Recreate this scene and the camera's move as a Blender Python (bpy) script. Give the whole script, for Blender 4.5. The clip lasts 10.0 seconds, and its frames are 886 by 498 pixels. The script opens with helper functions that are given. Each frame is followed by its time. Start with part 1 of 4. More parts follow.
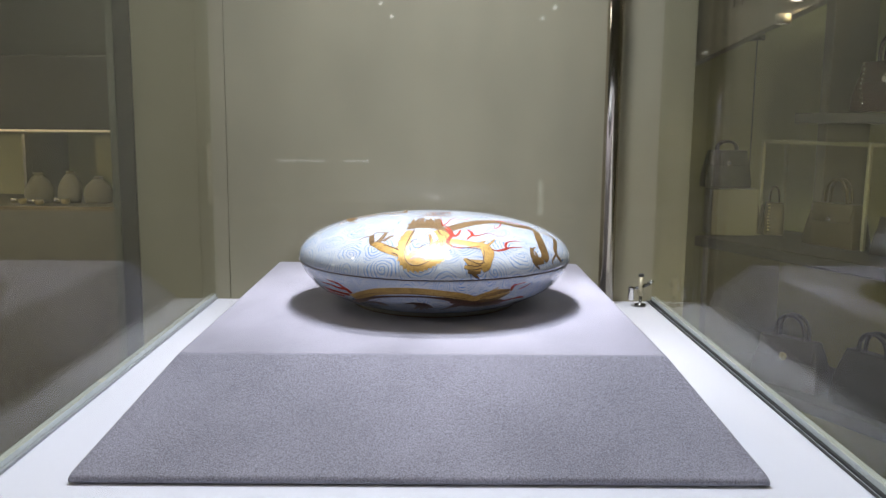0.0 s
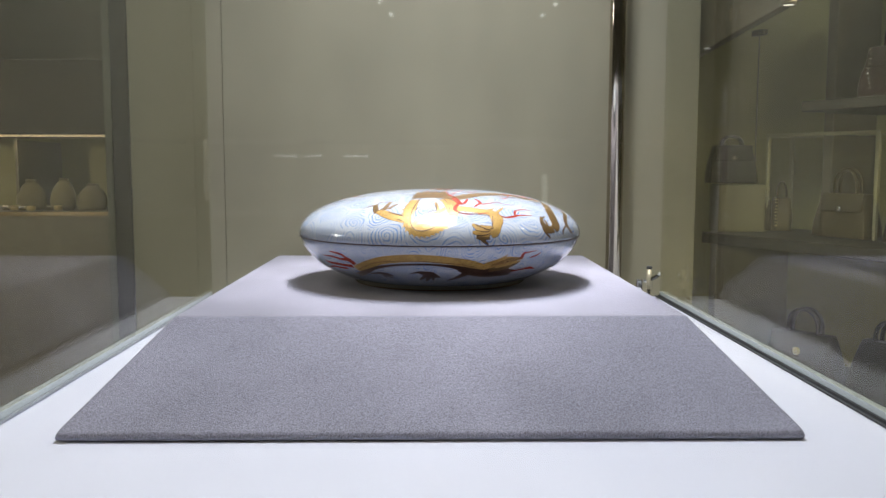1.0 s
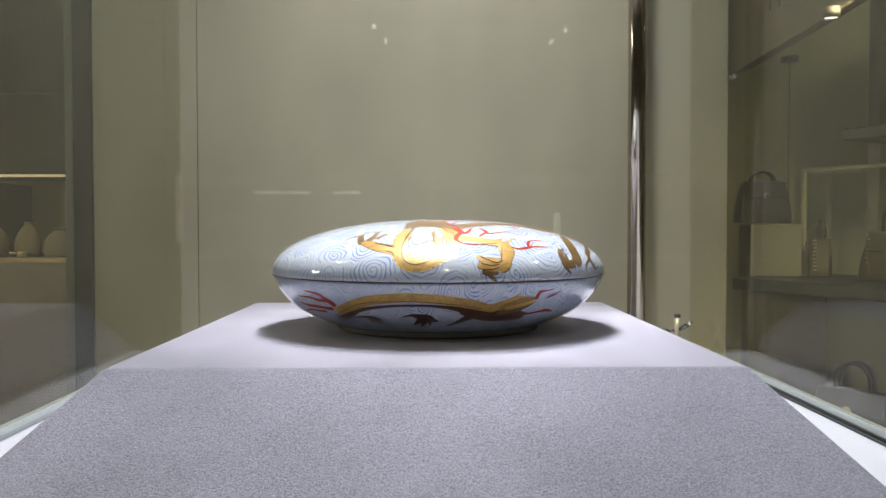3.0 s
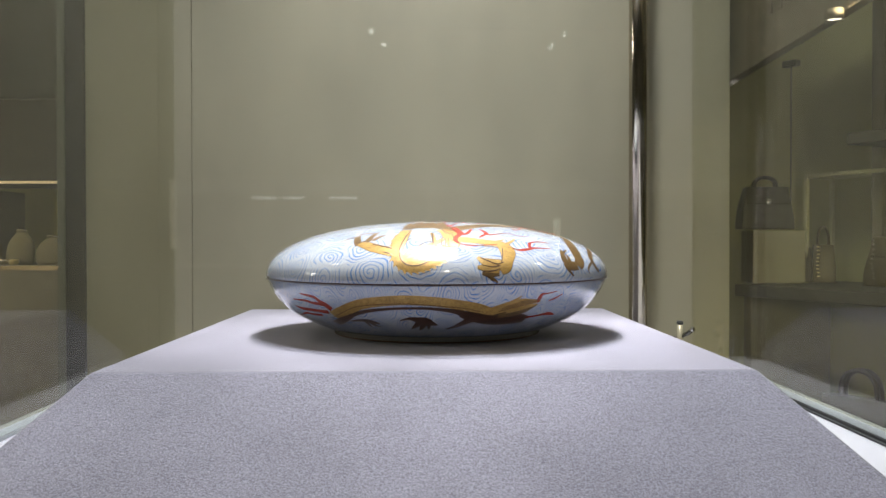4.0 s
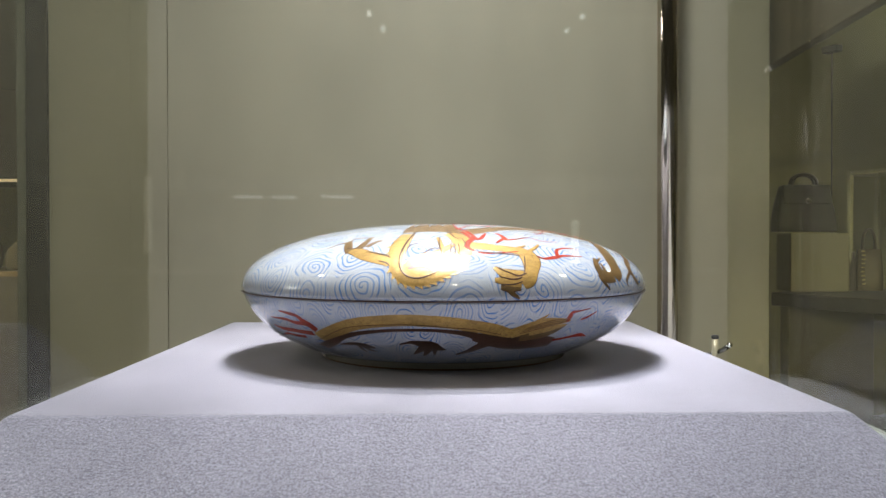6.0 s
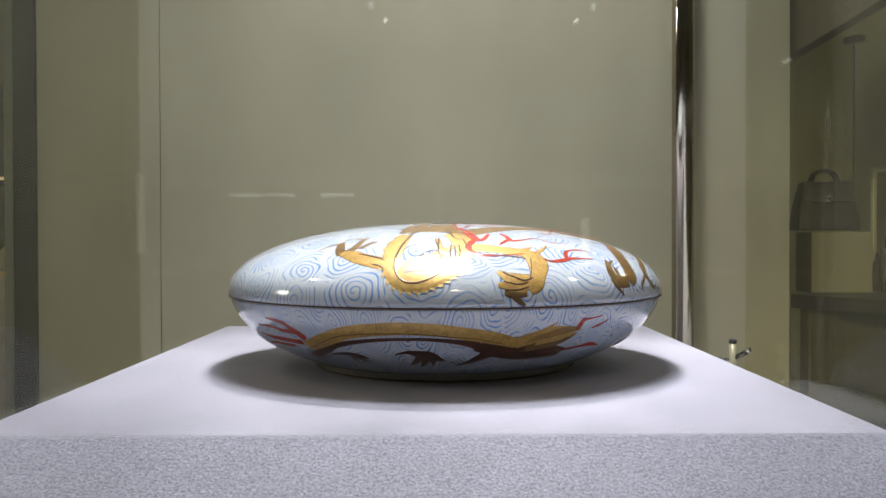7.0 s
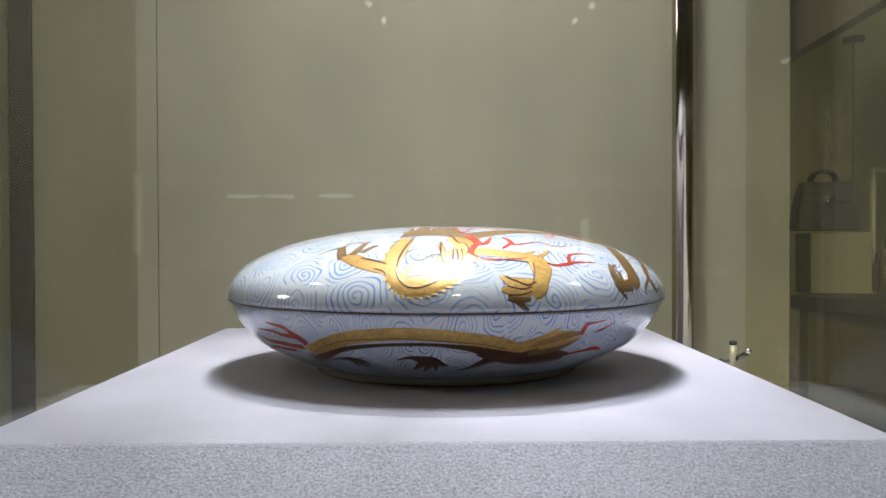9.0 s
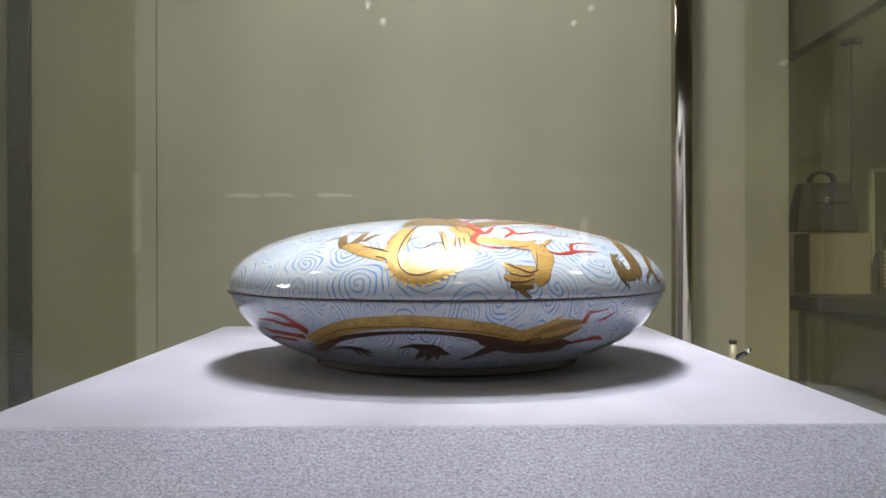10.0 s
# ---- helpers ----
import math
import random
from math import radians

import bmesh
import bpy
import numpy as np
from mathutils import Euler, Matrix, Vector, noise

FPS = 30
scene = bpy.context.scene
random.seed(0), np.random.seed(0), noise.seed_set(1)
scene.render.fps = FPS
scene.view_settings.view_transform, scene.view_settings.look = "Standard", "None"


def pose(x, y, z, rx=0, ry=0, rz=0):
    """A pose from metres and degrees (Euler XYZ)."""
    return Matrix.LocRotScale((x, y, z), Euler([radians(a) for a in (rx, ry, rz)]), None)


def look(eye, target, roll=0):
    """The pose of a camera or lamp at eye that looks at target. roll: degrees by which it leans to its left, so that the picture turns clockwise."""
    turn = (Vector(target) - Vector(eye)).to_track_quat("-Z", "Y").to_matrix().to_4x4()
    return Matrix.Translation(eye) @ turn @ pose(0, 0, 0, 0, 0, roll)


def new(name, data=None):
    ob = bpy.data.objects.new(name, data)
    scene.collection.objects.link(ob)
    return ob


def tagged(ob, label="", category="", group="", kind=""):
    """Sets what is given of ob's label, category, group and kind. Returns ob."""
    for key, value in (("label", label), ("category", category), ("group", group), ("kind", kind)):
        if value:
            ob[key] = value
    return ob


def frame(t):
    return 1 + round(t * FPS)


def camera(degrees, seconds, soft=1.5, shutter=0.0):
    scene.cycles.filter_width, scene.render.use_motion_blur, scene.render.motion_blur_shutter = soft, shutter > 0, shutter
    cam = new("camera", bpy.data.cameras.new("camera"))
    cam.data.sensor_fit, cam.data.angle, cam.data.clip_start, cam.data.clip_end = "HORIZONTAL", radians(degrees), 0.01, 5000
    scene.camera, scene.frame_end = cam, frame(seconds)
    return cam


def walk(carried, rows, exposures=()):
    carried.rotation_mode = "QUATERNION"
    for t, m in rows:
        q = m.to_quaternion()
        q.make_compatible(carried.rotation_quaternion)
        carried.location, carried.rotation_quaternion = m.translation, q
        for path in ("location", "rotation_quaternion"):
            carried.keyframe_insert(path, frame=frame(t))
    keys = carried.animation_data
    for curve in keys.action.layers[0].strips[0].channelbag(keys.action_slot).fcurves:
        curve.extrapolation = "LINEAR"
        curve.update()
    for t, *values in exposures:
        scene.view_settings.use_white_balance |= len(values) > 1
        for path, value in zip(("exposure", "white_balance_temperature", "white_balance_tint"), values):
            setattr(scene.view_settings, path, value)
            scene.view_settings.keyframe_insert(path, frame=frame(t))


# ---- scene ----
# camera: seconds, eye x y z over the showcase deck, yaw, pitch, roll
DECK = 0.95
cam = camera(55.19, 10.0, soft=1.45)
PATH = [
    (0, 0.0007, -1.1228, 0.3187, -0.465, -8.590, -0.516),
    (0.5, -0.0047, -1.1195, 0.2635, -0.457, -7.805, 0.091),
    (1, -0.0132, -1.0963, 0.2260, -0.915, -5.547, -0.095),
    (1.5, -0.0206, -1.0469, 0.2082, -1.128, -3.847, 0.114),
    (2, -0.0175, -1.0370, 0.2043, -1.015, -2.680, 0.101),
    (2.5, -0.0204, -1.0078, 0.1829, -1.452, -1.229, -0.127),
    (3, -0.0069, -0.9328, 0.1901, -0.753, -1.526, 0.055),
    (4.5, -0.0087, -0.8914, 0.1754, -1.000, -0.368, 0.108),
    (5, -0.0013, -0.7981, 0.1775, -0.650, -0.499, 0.082),
    (5.5, -0.0144, -0.7930, 0.1804, -1.062, -0.521, 0.070),
    (7, -0.0038, -0.7247, 0.1851, -0.190, -0.722, 0.144),
    (7.5, -0.0119, -0.7211, 0.1777, -0.485, -0.416, 0.170),
    (8, -0.0106, -0.7148, 0.1736, -0.610, -0.189, 0.120),
    (8.5, -0.0123, -0.7097, 0.1757, -0.767, -0.282, 0.141),
    (9, -0.0083, -0.7196, 0.1891, -0.476, -0.849, 0.188),
    (9.5, -0.0139, -0.7189, 0.1896, -0.756, -0.820, 0.215),
    (10, -0.0121, -0.7177, 0.1738, -0.722, -0.119, 0.118),
]
walk(cam, [(t, pose(x, y, DECK + z, 90 + pitch, roll, yaw)) for t, x, y, z, yaw, pitch, roll in PATH],
     exposures=[(0, -0.05, 6300, 15.5), (3, 0.10, 6520, 14.5), (5, 0.07, 6600, 13.5), (10, 0.03, 6600, 11.5)])

# ---- world, lamps, exposure ----
world = bpy.data.worlds.new("shop_air")
scene.world = world
world.use_nodes = True
world.node_tree.nodes["Background"].inputs[0].default_value = (0.9, 0.85, 0.7, 1)
world.node_tree.nodes["Background"].inputs[1].default_value = 0.0


def spot(name, eye, target, watts, cone, blend, size, colour=(1, 1, 1)):
    data = bpy.data.lights.new(name, "SPOT")
    data.energy, data.spot_size, data.spot_blend, data.shadow_soft_size, data.color = watts, radians(cone), blend, size, colour
    ob = new(name, data)
    ob.matrix_world = look(eye, target)
    return ob


def panel_lamp(name, eye, target, watts, sx, sy, colour=(1, 1, 1)):
    data = bpy.data.lights.new(name, "AREA")
    data.shape, data.size, data.size_y, data.energy, data.color = "RECTANGLE", sx, sy, watts, colour
    ob = new(name, data)
    ob.matrix_world = look(eye, target)
    return ob


for k in range(3):
    spot("case_spot_lamp", (-0.021 + 0.031 * k, 0.15 + 0.012 * (k % 2), DECK + 0.955), (0.0, 0.03 - 0.03 * (k % 2), DECK), 20, (52, 44, 40)[k], (1.0, 0.7, 0.9)[k], 0.005, (1.0, 0.975, 0.95))
# added wash that brightens the wall behind the box
spot("case_wall_fill", (0.0, -0.06, DECK + 0.955), (0.02, 0.375, DECK + 0.06), 4.4, 80, 0.7, 0.012, (1.0, 0.97, 0.90))
# two added soft fills; the case itself is lit by the spots alone
spot("case_flood_fill", (0.0, -0.05, DECK + 0.955), (0.0, -0.15, DECK), 14, 88, 0.5, 0.04, (0.94, 0.97, 1.0))
panel_lamp("case_top_fill", (0.0, -0.12, DECK + 0.97), (0.0, -0.12, DECK), 7.8, 0.22, 0.13, (0.90, 0.95, 1.0))
# added overhead lamps, out of view, give the shop its general light
spot("shop_unseen_lamp", (-1.6, 0.1, 2.75), (-1.6, 0.3, 0), 30, 120, 0.8, 0.05, (1, 0.86, 0.62))
# added room-wide fill that lifts the ambient level; no real ceiling panel
panel_lamp("shop_ambient_fill", (0, -0.1, 2.79), (0, -0.1, 0), 19, 5.4, 5.4, (1, 0.90, 0.66))
# two added low fills brighten the cabinet and the handbag shelves
spot("shop_side_fill", (-1.8, -2.2, 1.4), (-1.06, 0.75, 0.98), 100, 24, 0.9, 0.04, (1, 0.88, 0.64))
spot("shop_side_fill", (0.70, -2.8, 1.3), (0.66, 0.35, 0.95), 125, 17, 0.9, 0.04, (1, 0.92, 0.54))
spot("shop_unseen_lamp", (1.6, 0.0, 2.75), (1.6, 0.3, 0), 30, 120, 0.8, 0.05, (1, 0.86, 0.62))
spot("shop_unseen_lamp", (0.2, -1.9, 2.75), (0.2, -1.9, 0), 30, 120, 0.8, 0.05, (1, 0.86, 0.62))


# ---- materials ----
def material(name, colour, rough=0.5, metal=0.0, grain=0.0, grain_scale=200.0, stain=0.0, stain_scale=6.0, bump=0.0, bump_scale=400.0, stretch=(1, 1, 1), coat=0.0, spec=0.5, emit=0.0):
    m = bpy.data.materials.new(name)
    m.use_nodes = True
    t = m.node_tree
    b = t.nodes["Principled BSDF"]
    b.inputs["Base Color"].default_value = (*colour, 1)
    b.inputs["Roughness"].default_value, b.inputs["Metallic"].default_value = rough, metal
    b.inputs["Coat Weight"].default_value, b.inputs["Specular IOR Level"].default_value = coat, spec
    if emit:
        b.inputs["Emission Color"].default_value, b.inputs["Emission Strength"].default_value = (*colour, 1), emit
    co = t.nodes.new("ShaderNodeTexCoord")
    mp = t.nodes.new("ShaderNodeMapping")
    mp.inputs["Scale"].default_value = stretch
    t.links.new(co.outputs["Object"], mp.inputs["Vector"])
    src = None
    for amount, scale, detail in ((stain, stain_scale, 3), (grain, grain_scale, 4)):
        if not amount:
            continue
        n = t.nodes.new("ShaderNodeTexNoise")
        n.inputs["Scale"].default_value, n.inputs["Detail"].default_value = scale, detail
        t.links.new(mp.outputs[0], n.inputs["Vector"])
        r = t.nodes.new("ShaderNodeMapRange")
        r.inputs["From Min"].default_value, r.inputs["From Max"].default_value = 0.3, 0.7
        r.inputs["To Min"].default_value, r.inputs["To Max"].default_value = 1 - amount, 1 + amount
        t.links.new(n.outputs["Fac"], r.inputs["Value"])
        mix = t.nodes.new("ShaderNodeVectorMath")
        mix.operation = "MULTIPLY"
        if src:
            t.links.new(src, mix.inputs[0])
        else:
            mix.inputs[0].default_value = colour
        t.links.new(r.outputs[0], mix.inputs[1])
        src = mix.outputs[0]
    if src:
        t.links.new(src, b.inputs["Base Color"])
    if bump:
        n = t.nodes.new("ShaderNodeTexNoise")
        n.inputs["Scale"].default_value, n.inputs["Detail"].default_value = bump_scale, 3
        t.links.new(mp.outputs[0], n.inputs["Vector"])
        u = t.nodes.new("ShaderNodeBump")
        u.inputs["Strength"].default_value, u.inputs["Distance"].default_value = bump, 0.001
        t.links.new(n.outputs["Fac"], u.inputs["Height"])
        t.links.new(u.outputs[0], b.inputs["Normal"])
    return m


def clear_glass(name, tint=(0.965, 0.985, 0.97), gloss=1.0, bend=5.0, haze=0.0):
    """Clear sheet glass: it lets light straight through and mirrors more at a flat angle; a painted olive haze can veil
    it.
    """
    m = bpy.data.materials.new(name)
    m.use_nodes = True
    t = m.node_tree
    t.nodes.remove(t.nodes["Principled BSDF"])
    a, g, w, p, r, x = (t.nodes.new("ShaderNode" + k) for k in ("BsdfTransparent", "BsdfGlossy", "LayerWeight", "Math", "MapRange", "MixShader"))
    a.inputs[0].default_value = (*tint, 1)
    g.inputs["Roughness"].default_value = 0.0
    w.inputs["Blend"].default_value = 0.5
    p.operation = "POWER"
    p.inputs[1].default_value = bend
    r.inputs["To Min"].default_value, r.inputs["To Max"].default_value = 0.042 * gloss, gloss
    t.links.new(w.outputs["Facing"], p.inputs[0])
    t.links.new(p.outputs[0], r.inputs["Value"])
    t.links.new(r.outputs[0], x.inputs[0])
    clear = a.outputs[0]
    # diffuse olive film paints in the bright veil of reflections
    if haze:
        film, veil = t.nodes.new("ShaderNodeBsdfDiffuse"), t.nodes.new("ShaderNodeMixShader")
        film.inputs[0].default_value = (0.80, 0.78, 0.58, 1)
        mottle = t.nodes.new("ShaderNodeTexNoise")
        mottle.inputs["Scale"].default_value = 9.0
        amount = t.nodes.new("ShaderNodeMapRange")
        amount.inputs["To Min"].default_value, amount.inputs["To Max"].default_value = haze * 0.7, haze * 1.3
        t.links.new(mottle.outputs["Fac"], amount.inputs["Value"])
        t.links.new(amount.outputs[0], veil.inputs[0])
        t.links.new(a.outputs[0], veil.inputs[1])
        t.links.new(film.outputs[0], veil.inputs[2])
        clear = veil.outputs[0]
    t.links.new(clear, x.inputs[1])
    t.links.new(g.outputs[0], x.inputs[2])
    t.links.new(x.outputs[0], t.nodes["Material Output"].inputs[0])
    return m


def wave_porcelain(name, cell=27.0, pitch=0.0043):
    """Glazed white porcelain with painted blue wave scrolls."""
    m = bpy.data.materials.new(name)
    m.use_nodes = True
    t = m.node_tree
    b = t.nodes["Principled BSDF"]
    b.inputs["Roughness"].default_value = 0.09
    b.inputs["Coat Weight"].default_value, b.inputs["Coat Roughness"].default_value = 0.4, 0.04

    def node(kind, **values):
        n = t.nodes.new("ShaderNode" + kind)
        for k, value in values.items():
            n.inputs[k.replace("_", " ")].default_value = value
        return n

    def calc(op, a, c=None, d=None):
        n = t.nodes.new("ShaderNodeMath")
        n.operation = op
        for i, q in enumerate((a, c, d)):
            if q is None:
                continue
            if isinstance(q, (int, float)):
                n.inputs[i].default_value = q
            else:
                t.links.new(q, n.inputs[i])
        return n.outputs[0]

    uv = t.nodes.new("ShaderNodeUVMap")
    wob = node("TexNoise", Scale=50.0, Detail=1.0)
    t.links.new(uv.outputs[0], wob.inputs["Vector"])
    mul = t.nodes.new("ShaderNodeVectorMath")
    mul.operation = "MULTIPLY_ADD"
    mul.inputs[1].default_value = (0.012, 0.012, 0)
    t.links.new(wob.outputs["Color"], mul.inputs[0])
    t.links.new(uv.outputs[0], mul.inputs[2])
    cells = node("TexVoronoi", Scale=cell, Randomness=0.85)
    cells.voronoi_dimensions = "2D"
    t.links.new(mul.outputs[0], cells.inputs["Vector"])
    sub = t.nodes.new("ShaderNodeVectorMath")
    sub.operation = "SUBTRACT"
    t.links.new(mul.outputs[0], sub.inputs[0])
    t.links.new(cells.outputs["Position"], sub.inputs[1])
    sep = t.nodes.new("ShaderNodeSeparateXYZ")
    t.links.new(sub.outputs[0], sep.inputs[0])
    ln = t.nodes.new("ShaderNodeVectorMath")
    ln.operation = "LENGTH"
    t.links.new(sub.outputs[0], ln.inputs[0])
    turn = calc("DIVIDE", calc("ARCTAN2", sep.outputs[1], sep.outputs[0]), 2 * math.pi)
    phase = calc("FRACT", calc("ADD", calc("DIVIDE", ln.outputs["Value"], pitch), turn))
    off = calc("ABSOLUTE", calc("SUBTRACT", phase, 0.5))
    line = node("MapRange", From_Min=0.30, From_Max=0.43, To_Min=0.0, To_Max=1.0)
    line.interpolation_type = "SMOOTHSTEP"
    t.links.new(off, line.inputs["Value"])
    tone = node("TexNoise", Scale=28.0, Detail=2.0)
    t.links.new(uv.outputs[0], tone.inputs["Vector"])
    depth = node("MapRange", From_Min=0.32, From_Max=0.68, To_Min=0.42, To_Max=1.0)
    t.links.new(tone.outputs["Fac"], depth.inputs["Value"])
    rim = node("TexVoronoi", Scale=cell, Randomness=0.85)
    rim.voronoi_dimensions, rim.feature = "2D", "DISTANCE_TO_EDGE"
    t.links.new(mul.outputs[0], rim.inputs["Vector"])
    gap = node("MapRange", From_Min=0.03, From_Max=0.10, To_Min=0.12, To_Max=1.0)
    t.links.new(rim.outputs["Distance"], gap.inputs["Value"])
    fac = calc("MULTIPLY", calc("MULTIPLY", line.outputs[0], depth.outputs[0]), gap.outputs[0])
    mix = t.nodes.new("ShaderNodeMix")
    mix.data_type = "RGBA"
    mix.inputs["A"].default_value, mix.inputs["B"].default_value = (0.455, 0.495, 0.54, 1), (0.055, 0.19, 0.50, 1)
    t.links.new(fac, mix.inputs["Factor"])
    t.links.new(mix.outputs["Result"], b.inputs["Base Color"])
    return m


WALL = material("olive_wall_lacquer", (0.268, 0.248, 0.170), 0.6, coat=0.45, grain=0.03, grain_scale=90, stain=0.09, stain_scale=7, bump=0.05, bump_scale=300, stretch=(1, 1, 0.4))
WALL.node_tree.nodes["Principled BSDF"].inputs["Coat Roughness"].default_value = 0.05
WHITE = material("white_lacquer", (0.72, 0.745, 0.83), 0.35, stain=0.02, stain_scale=8)
# one suede in a shaded and a lit tone; the lit one is smoother too
SUEDE = material("grey_suede_shaded_nap", (0.284, 0.284, 0.346), 0.95, grain=0.40, grain_scale=700, stain=0.12, stain_scale=9, bump=1.0, bump_scale=760, spec=0.15)
SUEDE_LIT_TOP = material("grey_suede_lit_smooth", (0.322, 0.320, 0.388), 0.95, grain=0.22, grain_scale=760, stain=0.32, stain_scale=7, bump=0.6, bump_scale=820, spec=0.15, stretch=(1, 0.45, 1))
for cloth in (SUEDE, SUEDE_LIT_TOP):
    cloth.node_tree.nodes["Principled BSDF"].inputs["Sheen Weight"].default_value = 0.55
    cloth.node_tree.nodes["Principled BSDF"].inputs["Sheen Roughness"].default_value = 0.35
POLE = material("smoked_chrome", (0.44, 0.40, 0.33), 0.14, 1.0)
SMOKE = material("dark_smoked_chrome", (0.16, 0.16, 0.15), 0.15, 1.0)
CHROME = material("polished_chrome", (0.78, 0.77, 0.75), 0.06, 1.0)
DARK = material("dark_bronze_frame", (0.007, 0.008, 0.009), 0.4, stain=0.2, spec=0.15)
SHOP = material("brown_shop_wall", (0.10, 0.09, 0.055), 0.7, stain=0.12, stain_scale=2, grain=0.05, grain_scale=60)
CEIL = material("shop_ceiling_paint", (0.35, 0.31, 0.24), 0.8, stain=0.05)
CARPET = material("dark_carpet", (0.08, 0.07, 0.055), 0.95, grain=0.3, grain_scale=300)
GLASS = clear_glass("showcase_glass", (0.985, 0.988, 0.945), bend=5.4, haze=0.012)
FRONT_GLASS = clear_glass("front_glass", (0.985, 0.99, 0.985), 0.8)
PORCELAIN = wave_porcelain("wave_painted_porcelain")
FOOT = material("cream_foot_glaze", (0.36, 0.35, 0.28), 0.15, stain=0.05, stain_scale=30)
GOLD = material("burnished_gold_paint", (0.43, 0.265, 0.070), 0.40, 0.38, coat=0.22, grain=0.18, grain_scale=260, stain=0.12, stain_scale=35, bump=0.12, bump_scale=600)
gold_tree = GOLD.node_tree
gold_tree.nodes["Principled BSDF"].inputs["Coat Roughness"].default_value = 0.12
scales = gold_tree.nodes.new("ShaderNodeTexVoronoi")
scales.feature = "DISTANCE_TO_EDGE"
scales.inputs["Scale"].default_value = 300
edge_tone = gold_tree.nodes.new("ShaderNodeMapRange")
edge_tone.inputs["From Max"].default_value = 0.14
edge_tone.inputs["To Min"].default_value = 0.78
gold_mix = gold_tree.nodes.new("ShaderNodeVectorMath")
gold_mix.operation = "MULTIPLY"
gold_base = gold_tree.nodes["Principled BSDF"].inputs["Base Color"]
gold_co = gold_tree.nodes.new("ShaderNodeTexCoord")
gold_tree.links.new(gold_co.outputs["Object"], scales.inputs["Vector"])
gold_tree.links.new(scales.outputs["Distance"], edge_tone.inputs["Value"])
gold_tree.links.new(gold_base.links[0].from_socket, gold_mix.inputs[0])
gold_tree.links.new(edge_tone.outputs[0], gold_mix.inputs[1])
gold_tree.links.new(gold_mix.outputs[0], gold_base)
BRONZE = material("bronze_gold_paint", (0.14, 0.082, 0.026), 0.42, 0.22, coat=0.25, grain=0.2, grain_scale=260, stain=0.2, stain_scale=50)
ROSE = material("rose_enamel", (0.50, 0.22, 0.20), 0.3, grain=0.2, grain_scale=500)
WARM_DIM = material("dim_lamp", (1.0, 0.95, 0.75), 0.5, emit=0.9)
BROWN = material("brown_gold_shading", (0.16, 0.075, 0.025), 0.38, 0.35, stain=0.25, stain_scale=60)
UNDER = material("dark_umber_enamel", (0.06, 0.022, 0.012), 0.3, 0.1, stain=0.25, stain_scale=60)
GLARE = material("glaring_lamp_pane", (1.0, 0.97, 0.92), 0.5, emit=35.0)
RED = material("iron_red_enamel", (0.33, 0.045, 0.03), 0.25, stain=0.2, stain_scale=60)
PALE = material("pale_grey_gasket", (0.30, 0.32, 0.33), 0.5)
EDGE = material("grey_green_edge", (0.11, 0.118, 0.088), 0.25, stain=0.1)
RUBBER = material("dark_gasket", (0.03, 0.032, 0.032), 0.5)
ALU = material("brushed_aluminium", (0.55, 0.60, 0.60), 0.45, 0.15, grain=0.06, grain_scale=300)
CREAM = material("cream_brass", (0.46, 0.42, 0.29), 0.35, 0.3)
BRASS = material("dull_brass", (0.55, 0.45, 0.22), 0.3, 0.9)
OAK = material("dark_olive_veneer", (0.105, 0.096, 0.062), 0.5, grain=0.15, grain_scale=60, stretch=(1, 0.1, 1))
LINEN = material("olive_backing_cloth", (0.26, 0.245, 0.115), 0.8, grain=0.08, grain_scale=200, stain=0.1, stain_scale=5)
BLOCK = material("pale_olive_block", (0.14, 0.13, 0.066), 0.6, stain=0.06, stain_scale=12)
BLACK = material("black_calf_leather", (0.020, 0.019, 0.012), 0.45, grain=0.2, grain_scale=240, bump=0.3, bump_scale=500, spec=0.22)
TAN = material("olive_gold_leather", (0.052, 0.041, 0.014), 0.35, grain=0.2, grain_scale=200, stain=0.15, stain_scale=25, bump=0.3, bump_scale=500, spec=0.22)
UMBER = material("umber_leather", (0.028, 0.023, 0.013), 0.5, grain=0.2, grain_scale=200, stain=0.15, stain_scale=30, bump=0.3, bump_scale=500, spec=0.22)
BOARD = material("dark_umber_board", (0.035, 0.031, 0.02), 0.6, grain=0.15, grain_scale=60, stain=0.1, spec=0.2)
SHELF_WOOD = material("dark_shelf_veneer", (0.020, 0.018, 0.011), 0.5, grain=0.15, grain_scale=60, stretch=(1, 0.1, 1))
OX = material("oxblood_leather", (0.024, 0.009, 0.007), 0.4, grain=0.2, grain_scale=200, stain=0.2, stain_scale=30, bump=0.3, bump_scale=500, spec=0.22)
PERSPEX = material("pale_display_frame", (0.27, 0.255, 0.14), 0.4, stain=0.05)
VELVET = material("cream_velvet", (0.12, 0.11, 0.06), 0.9, grain=0.12, grain_scale=200)
WARM = material("warm_lamp", (1.0, 0.80, 0.48), 0.5, emit=0.26)
COOL = material("white_lamp", (1.0, 0.97, 0.9), 0.5, emit=1.3)
BEAM = material("bright_lamp_lens", (1.0, 0.93, 0.8), 0.5, emit=5.0)
BRIGHT = material("bright_downlight_lens", (1.0, 0.95, 0.82), 0.5, emit=2.2)
FASCIA = material("brown_fascia", (0.07, 0.055, 0.03), 0.6, stain=0.08, stain_scale=6)
SIGN = material("dark_sign_paint", (0.05, 0.035, 0.02), 0.6)
GILT = material("gilt_line", (0.10, 0.075, 0.035), 0.3, 0.6)


